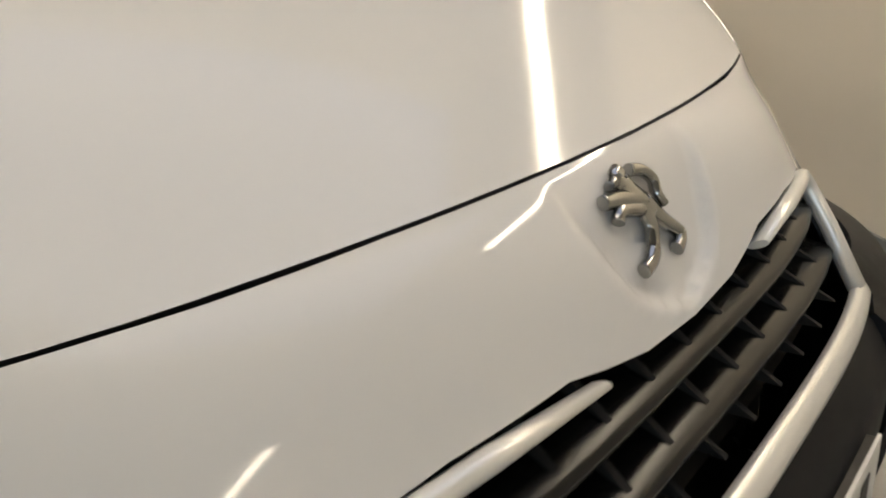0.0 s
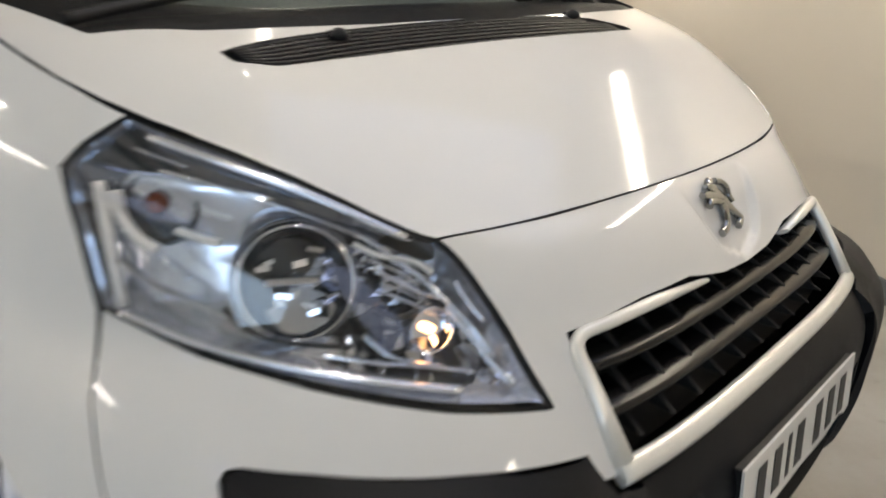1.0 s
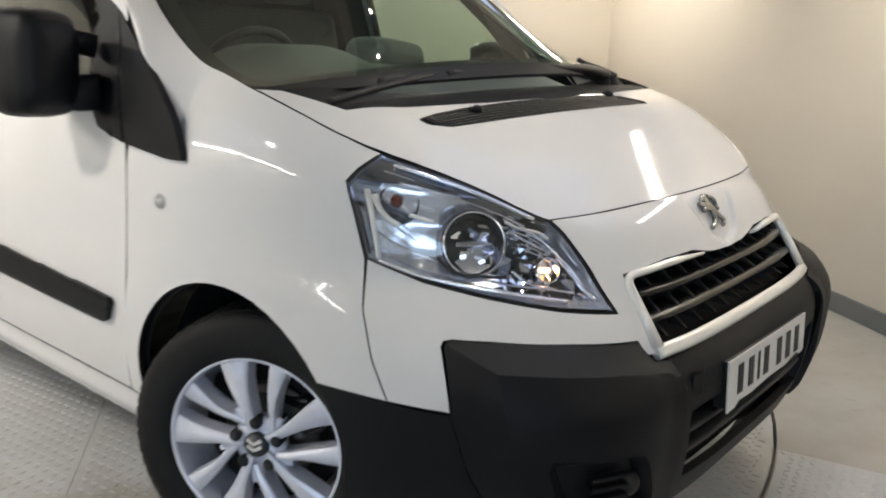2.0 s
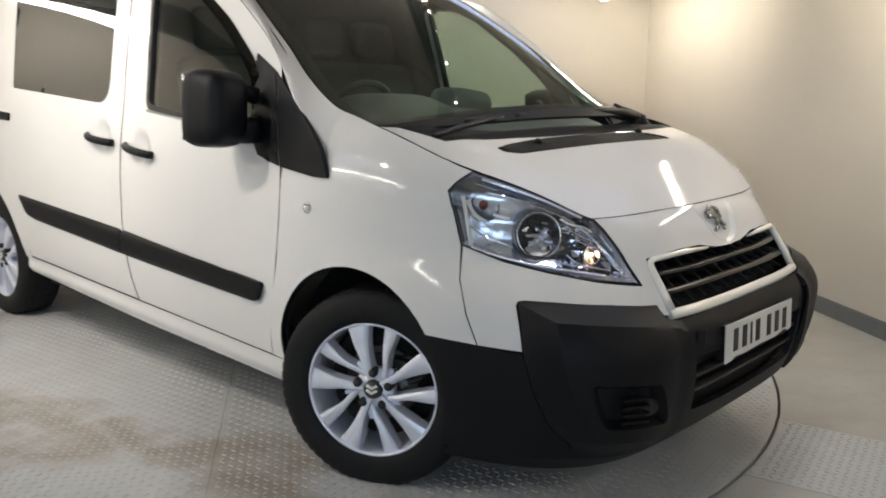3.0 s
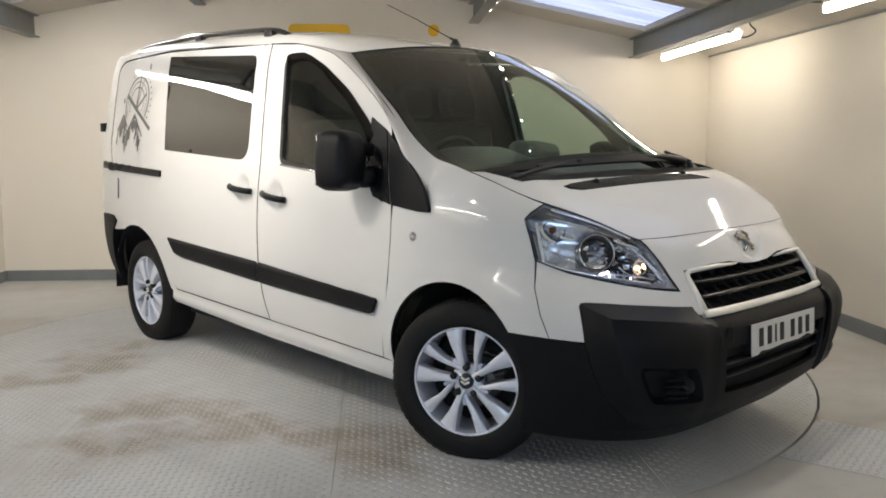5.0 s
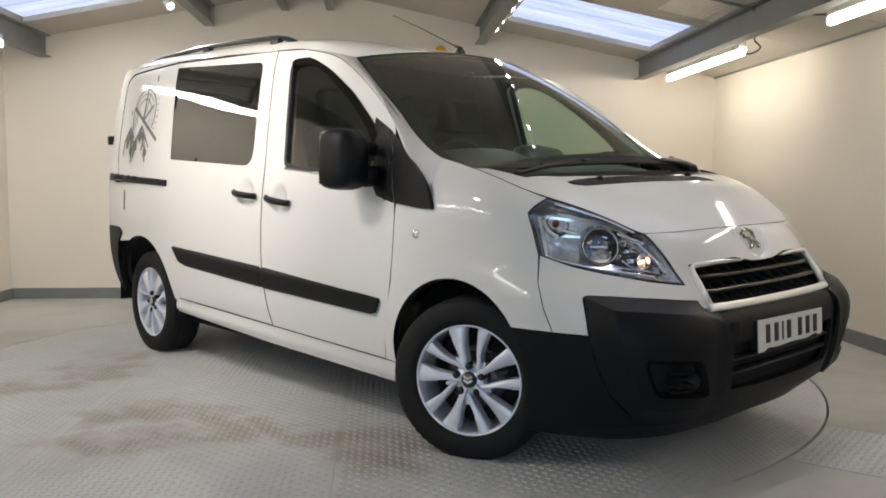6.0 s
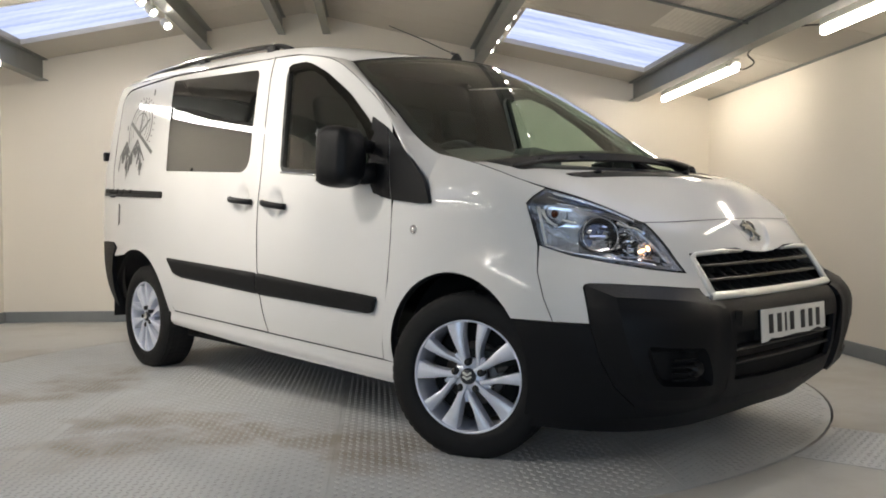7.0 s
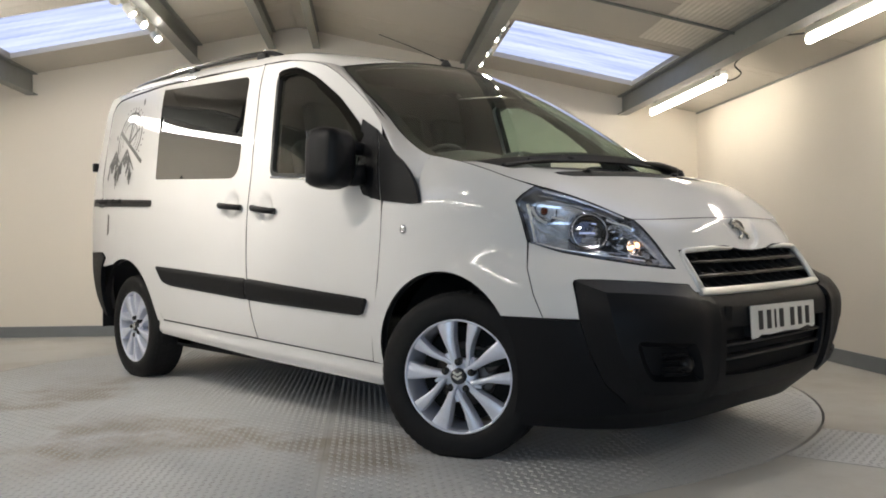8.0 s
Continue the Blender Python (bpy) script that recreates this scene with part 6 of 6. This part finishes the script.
sw = part("steering_wheel", moved(tube([(0.185 * math.cos(a), 0.185 * math.sin(a), 0) for a in np.linspace(0, 2 * math.pi, 40, endpoint=False)], 0.015, 8, closed=True), wheel_m), TRIM, van, "black steering wheel")
part("wheel_hub", moved(joined(box(-0.05, -0.06, -0.03, 0.05, 0.06, 0.0, bevel=0.015), box(-0.015, -0.18, -0.02, 0.015, 0.18, -0.008), box(-0.18, -0.015, -0.02, 0.0, 0.015, -0.008)), wheel_m), TRIM, sw)


def seat(y):
    s = part("seat", box(-1.35, y - 0.23, 0.70, -0.85, y + 0.23, 0.86, bevel=0.06, seg=4), CABIN, van, "dark cloth seat")
    part("backrest", moved(box(-0.07, -0.23, 0, 0.07, 0.23, 0.62, bevel=0.06, seg=4), Matrix.Translation((-1.36, y, 0.80)) @ Matrix.Rotation(radians(-12), 4, "Y")), CABIN, s)
    part("headrest", moved(box(-0.05, -0.13, 0.65, 0.05, 0.13, 0.84, bevel=0.045, seg=4), Matrix.Translation((-1.36, y, 0.80)) @ Matrix.Rotation(radians(-12), 4, "Y")), CABIN, s)


for y in (-0.42, 0.16, 0.52):
    seat(y)

# printed decal: a round outline over three peaks, as plain strokes
def stroke(pts, w, parent):
    pts = smooth_line(pts, 4) if len(pts) > 2 else pts
    l_, r_ = [], []
    for i, p in enumerate(pts):
        a, b = pts[max(0, i - 1)], pts[min(len(pts) - 1, i + 1)]
        dx, dz = b[0] - a[0], b[1] - a[1]
        k = math.hypot(dx, dz) or 1
        l_.append((p[0] - dz / k * w, p[1] + dx / k * w))
        r_.append((p[0] + dz / k * w, p[1] - dx / k * w))
    bm = bmesh.new()
    va = [bm.verts.new((x, -side_w(x, z) - 0.0025, z)) for x, z in l_]
    vb = [bm.verts.new((x, -side_w(x, z) - 0.0025, z)) for x, z in r_]
    for i in range(len(pts) - 1):
        bm.faces.new((va[i], va[i + 1], vb[i + 1], vb[i]))
    bmesh.ops.recalc_face_normals(bm, faces=bm.faces)
    part("decal_stroke", bm, DECAL, parent)


dx_, dz_ = -3.075, 1.545
for rr, w in ((0.165, 0.007), (0.135, 0.003), (0.10, 0.004)):
    stroke([(dx_ + rr * 1.05 * math.cos(a), dz_ + rr * math.sin(a)) for a in np.linspace(radians(-35), radians(215), 16)], w, quarter)
for a in np.linspace(radians(-30), radians(120), 14):
    stroke([(dx_ + 0.19 * 1.05 * math.cos(a), dz_ + 0.19 * math.sin(a)), (dx_ + 0.205 * 1.05 * math.cos(a), dz_ + 0.205 * math.sin(a))], 0.005, quarter)
for x0, z0, x1, z1, w in ((-3.25, 1.60, -3.06, 1.50, 0.013), (-3.06, 1.50, -2.83, 1.37, 0.012), (-3.06, 1.73, -3.07, 1.50, 0.009), (-3.07, 1.50, -2.94, 1.60, 0.009), (-3.0, 1.72, -3.07, 1.50, 0.005), (-2.955, 1.79, -2.94, 1.75, 0.01), (-3.30, 1.58, -3.285, 1.55, 0.01)):
    stroke([(x0, z0), (x1, z1)], w, quarter)
random.seed(4)
for px, pz, hw_, hh in ((-3.27, 1.47, 0.09, 0.10), (-3.08, 1.47, 0.15, 0.18)):
    stroke([(px - hw_, pz - hh), (px, pz)], 0.008, quarter)
    stroke([(px, pz), (px + hw_, pz - hh * 0.8)], 0.006, quarter)
    for k in range(30):
        t = (k + 0.5) / 30
        x0 = px - hw_ * t * (1 if k % 2 else -0.8) + random.uniform(0, 0.02)
        stroke([(x0, pz - hh * t), (x0 + 0.03 * random.uniform(-0.6, 1.2), pz - hh * t - random.uniform(0.02, 0.10))], random.uniform(0.003, 0.012), quarter)


# wheels
HUB_Z = 0.320


def make_wheel():
    ty = lathe([(0.2215, -0.086), (0.2265, -0.099), (0.255, -0.109), (0.295, -0.107), (0.318, -0.098), (0.329, -0.083), (0.332, -0.05), (0.3325, 0.0), (0.332, 0.05), (0.329, 0.083), (0.318, 0.098), (0.290, 0.105), (0.2265, 0.095), (0.2215, 0.086)], 72, closed=True)
    rim = lathe([(0.2170, -0.0935), (0.2215, -0.0985), (0.2275, -0.096), (0.2245, -0.085), (0.2225, 0.06), (0.226, 0.088), (0.212, 0.09), (0.2125, 0.05), (0.2150, -0.05), (0.2160, -0.088)], 72, closed=True)
    wheel = part("wheel", rim, ALLOY, van, "silver five-spoke wheel with a black tyre")
    for w in ty.verts:      # flattened where it carries the van
        w.co.z = max(w.co.z, -HUB_Z)
    part("tyre", ty, RUBBER, wheel)
    # tread blocks on the shoulder
    tb = bmesh.new()
    for k in range(60):
        a = 2 * math.pi * k / 60
        for y, w_ in ((-0.078, 0.016), (-0.045, 0.03), (0.0, 0.03), (0.045, 0.03), (0.078, 0.016)):
            b = box(-0.0115, y - w_ / 2, 0.322 if abs(y) > 0.07 else 0.328, 0.0115, y + w_ / 2, 0.3296 if abs(y) > 0.07 else 0.3334)
            moved(b, Matrix.Rotation(a + (0.03 if y else 0), 4, "Y"))
            me_ = bpy.data.meshes.new("t")
            b.to_mesh(me_)
            b.free()
            tb.from_mesh(me_)
            bpy.data.meshes.remove(me_)
    for w in tb.verts:
        w.co.z = max(w.co.z, -HUB_Z)
    part("tread", tb, RUBBER, wheel)

    def arm(line, widths, tilt, drop=0.0, sink=0.0):
        """A spoke whose flat face runs along (radius, degrees) points, with the half widths given; drop sinks it near the hub."""
        pts = smooth_line([(r * math.cos(math.radians(a_)), r * math.sin(math.radians(a_)), w) for (r, a_), w in zip(line, widths)], 5)
        bm_ = bmesh.new()
        rows = []
        for i, (x, z, w) in enumerate(pts):
            p, q = pts[max(i - 1, 0)], pts[min(i + 1, len(pts) - 1)]
            d = Vector((q[0] - p[0], 0, q[1] - p[1])).normalized()
            sd = d.cross(Vector((0, 1, 0)))
            r = math.hypot(x, z) / 0.226
            y = -0.081 - 0.013 * math.sin(math.pi * min(1, r * 0.75 + 0.05)) + drop * (1 - r) ** 2 + sink
            prof = ((-0.97, 0.050), (-1.0, 0.004 + tilt), (-0.94, 0.0005 + tilt), (0.0, -0.0008), (0.94, 0.0005 - tilt), (1.0, 0.004 - tilt), (0.97, 0.050))
            rows.append([bm_.verts.new(Vector((x, y + dy, z)) + sd * w * e) for e, dy in prof])
        for i in range(len(rows) - 1):
            for j in range(6):
                bm_.faces.new((rows[i][j], rows[i][j + 1], rows[i + 1][j + 1], rows[i + 1][j])).smooth = j in (2, 3)
        bmesh.ops.recalc_face_normals(bm_, faces=bm_.faces)
        return bm_
    for k in range(5):
        a = 72 * k + 105
        part("spoke", arm([(0.034, a - 3), (0.10, a - 1), (0.16, a), (0.2195, a - 1)], [0.012, 0.0145, 0.025, 0.038], 0.003), ALLOY, wheel)
        part("narrow_spoke", arm([(0.055, a + 15), (0.085, a + 27), (0.106, a + 33), (0.135, a + 37), (0.175, a + 39), (0.2195, a + 40)], [0.009, 0.0095, 0.0105, 0.013, 0.019, 0.0255], -0.003, 0.010), ALLOY, wheel)
        part("spoke_web", arm([(0.045, a + 8), (0.075, a + 13), (0.102, a + 17)], [0.012, 0.012, 0.006], 0.0, 0.012, 0.007), ALLOY, wheel)
        b_a = math.radians(90 + 72 * k)
        part("wheel_bolt", moved(lathe([(0.0, -0.096), (0.011, -0.096), (0.0145, -0.091), (0.0150, -0.06)], 16), Matrix.Translation((0.057 * math.cos(b_a), 0, 0.057 * math.sin(b_a)))), TRIM, wheel, "black bolt cap")
    part("hub", lathe([(0.0, -0.078), (0.060, -0.076), (0.068, -0.066), (0.070, -0.045)], 40), ALLOY, wheel)
    part("hub_cap", lathe([(0.0, -0.096), (0.026, -0.094), (0.031, -0.088), (0.033, -0.07)], 32), HUBCAP, wheel, "dark grey hub cap with two silver chevrons")
    for dz in (0.007, -0.009):
        part("chevron", joined(moved(box(-0.0015, -0.0995, -0.0042, 0.021, -0.095, 0.0042), Matrix.Translation((0, 0, dz)) @ Matrix.Rotation(radians(-30), 4, "Y")), moved(box(-0.021, -0.0995, -0.0042, 0.0015, -0.095, 0.0042), Matrix.Translation((0, 0, dz)) @ Matrix.Rotation(radians(30), 4, "Y"))), SATIN, wheel)
    part("brake_disc", lathe([(0.0, 0.0), (0.12, 0.0), (0.128, 0.005), (0.128, 0.015), (0.0, 0.015)], 40), STEEL, wheel)
    part("caliper", moved(box(-0.05, -0.03, 0.09, 0.05, 0.03, 0.150, bevel=0.012), Matrix.Rotation(radians(60), 4, "Y")), STEEL, wheel)
    # near-black disc added for the shade between the spokes
    part("wheel_well", lathe([(0.0, 0.02), (0.19, 0.02), (0.19, 0.03), (0.0, 0.03)], 32), HOLLOW, wheel)
    return wheel


WY = -0.782
wheel = make_wheel()
wheel.matrix_basis = Matrix.Translation((-0.043, WY, HUB_Z)) @ Matrix.Rotation(radians(25), 4, "Z")
for m, turn_ in ((Matrix.Translation((-3.0, WY, HUB_Z)), -20), (Matrix.Translation((0.0, -WY, HUB_Z)) @ Matrix.Rotation(radians(25 + 180), 4, "Z"), 0), (Matrix.Translation((-3.0, -WY, HUB_Z)) @ Matrix.Rotation(radians(180), 4, "Z"), 0)):
    w2 = again(wheel, van, m)
    for c in wheel.children:
        again(c, w2, Matrix.Rotation(radians(0 if c.name.split(".")[0] in ("tyre", "tread") else turn_), 4, "Y"))


# the nose is raised and squeezed on its left to fit the camera's view
done = set()
for o in van.children_recursive:
    if o.type != "MESH" or o.data.name in done or o.name.split(".")[0] in ("wheel", "tyre", "tread", "spoke", "narrow_spoke", "wheel_bolt", "hub", "hub_cap", "chevron", "spoke_web", "brake_disc", "caliper", "wheel_well", "number_plate", "character_bar", "plate_backing"):
        continue
    done.add(o.data.name)
    for v in o.data.vertices:
        if v.co.y > -0.55 and v.co.x > -1.3:
            k = min(1.0, max(0.0, (v.co.x + 0.35) / 0.6))
            v.co.z += 0.016 * (v.co.y + 0.55) * k * k * (3 - 2 * k)
        if v.co.y > 0 and v.co.x > -1.3:
            k = min(1.0, (v.co.x + 1.3) / 0.9)
            v.co.y *= 1 - (0.014 + 0.016 * min(1.0, max(0.0, (v.co.z - 1.05) / 0.3)) * min(1.0, max(0.0, (-0.05 - v.co.x) / 0.3))) * k * k * (3 - 2 * k)
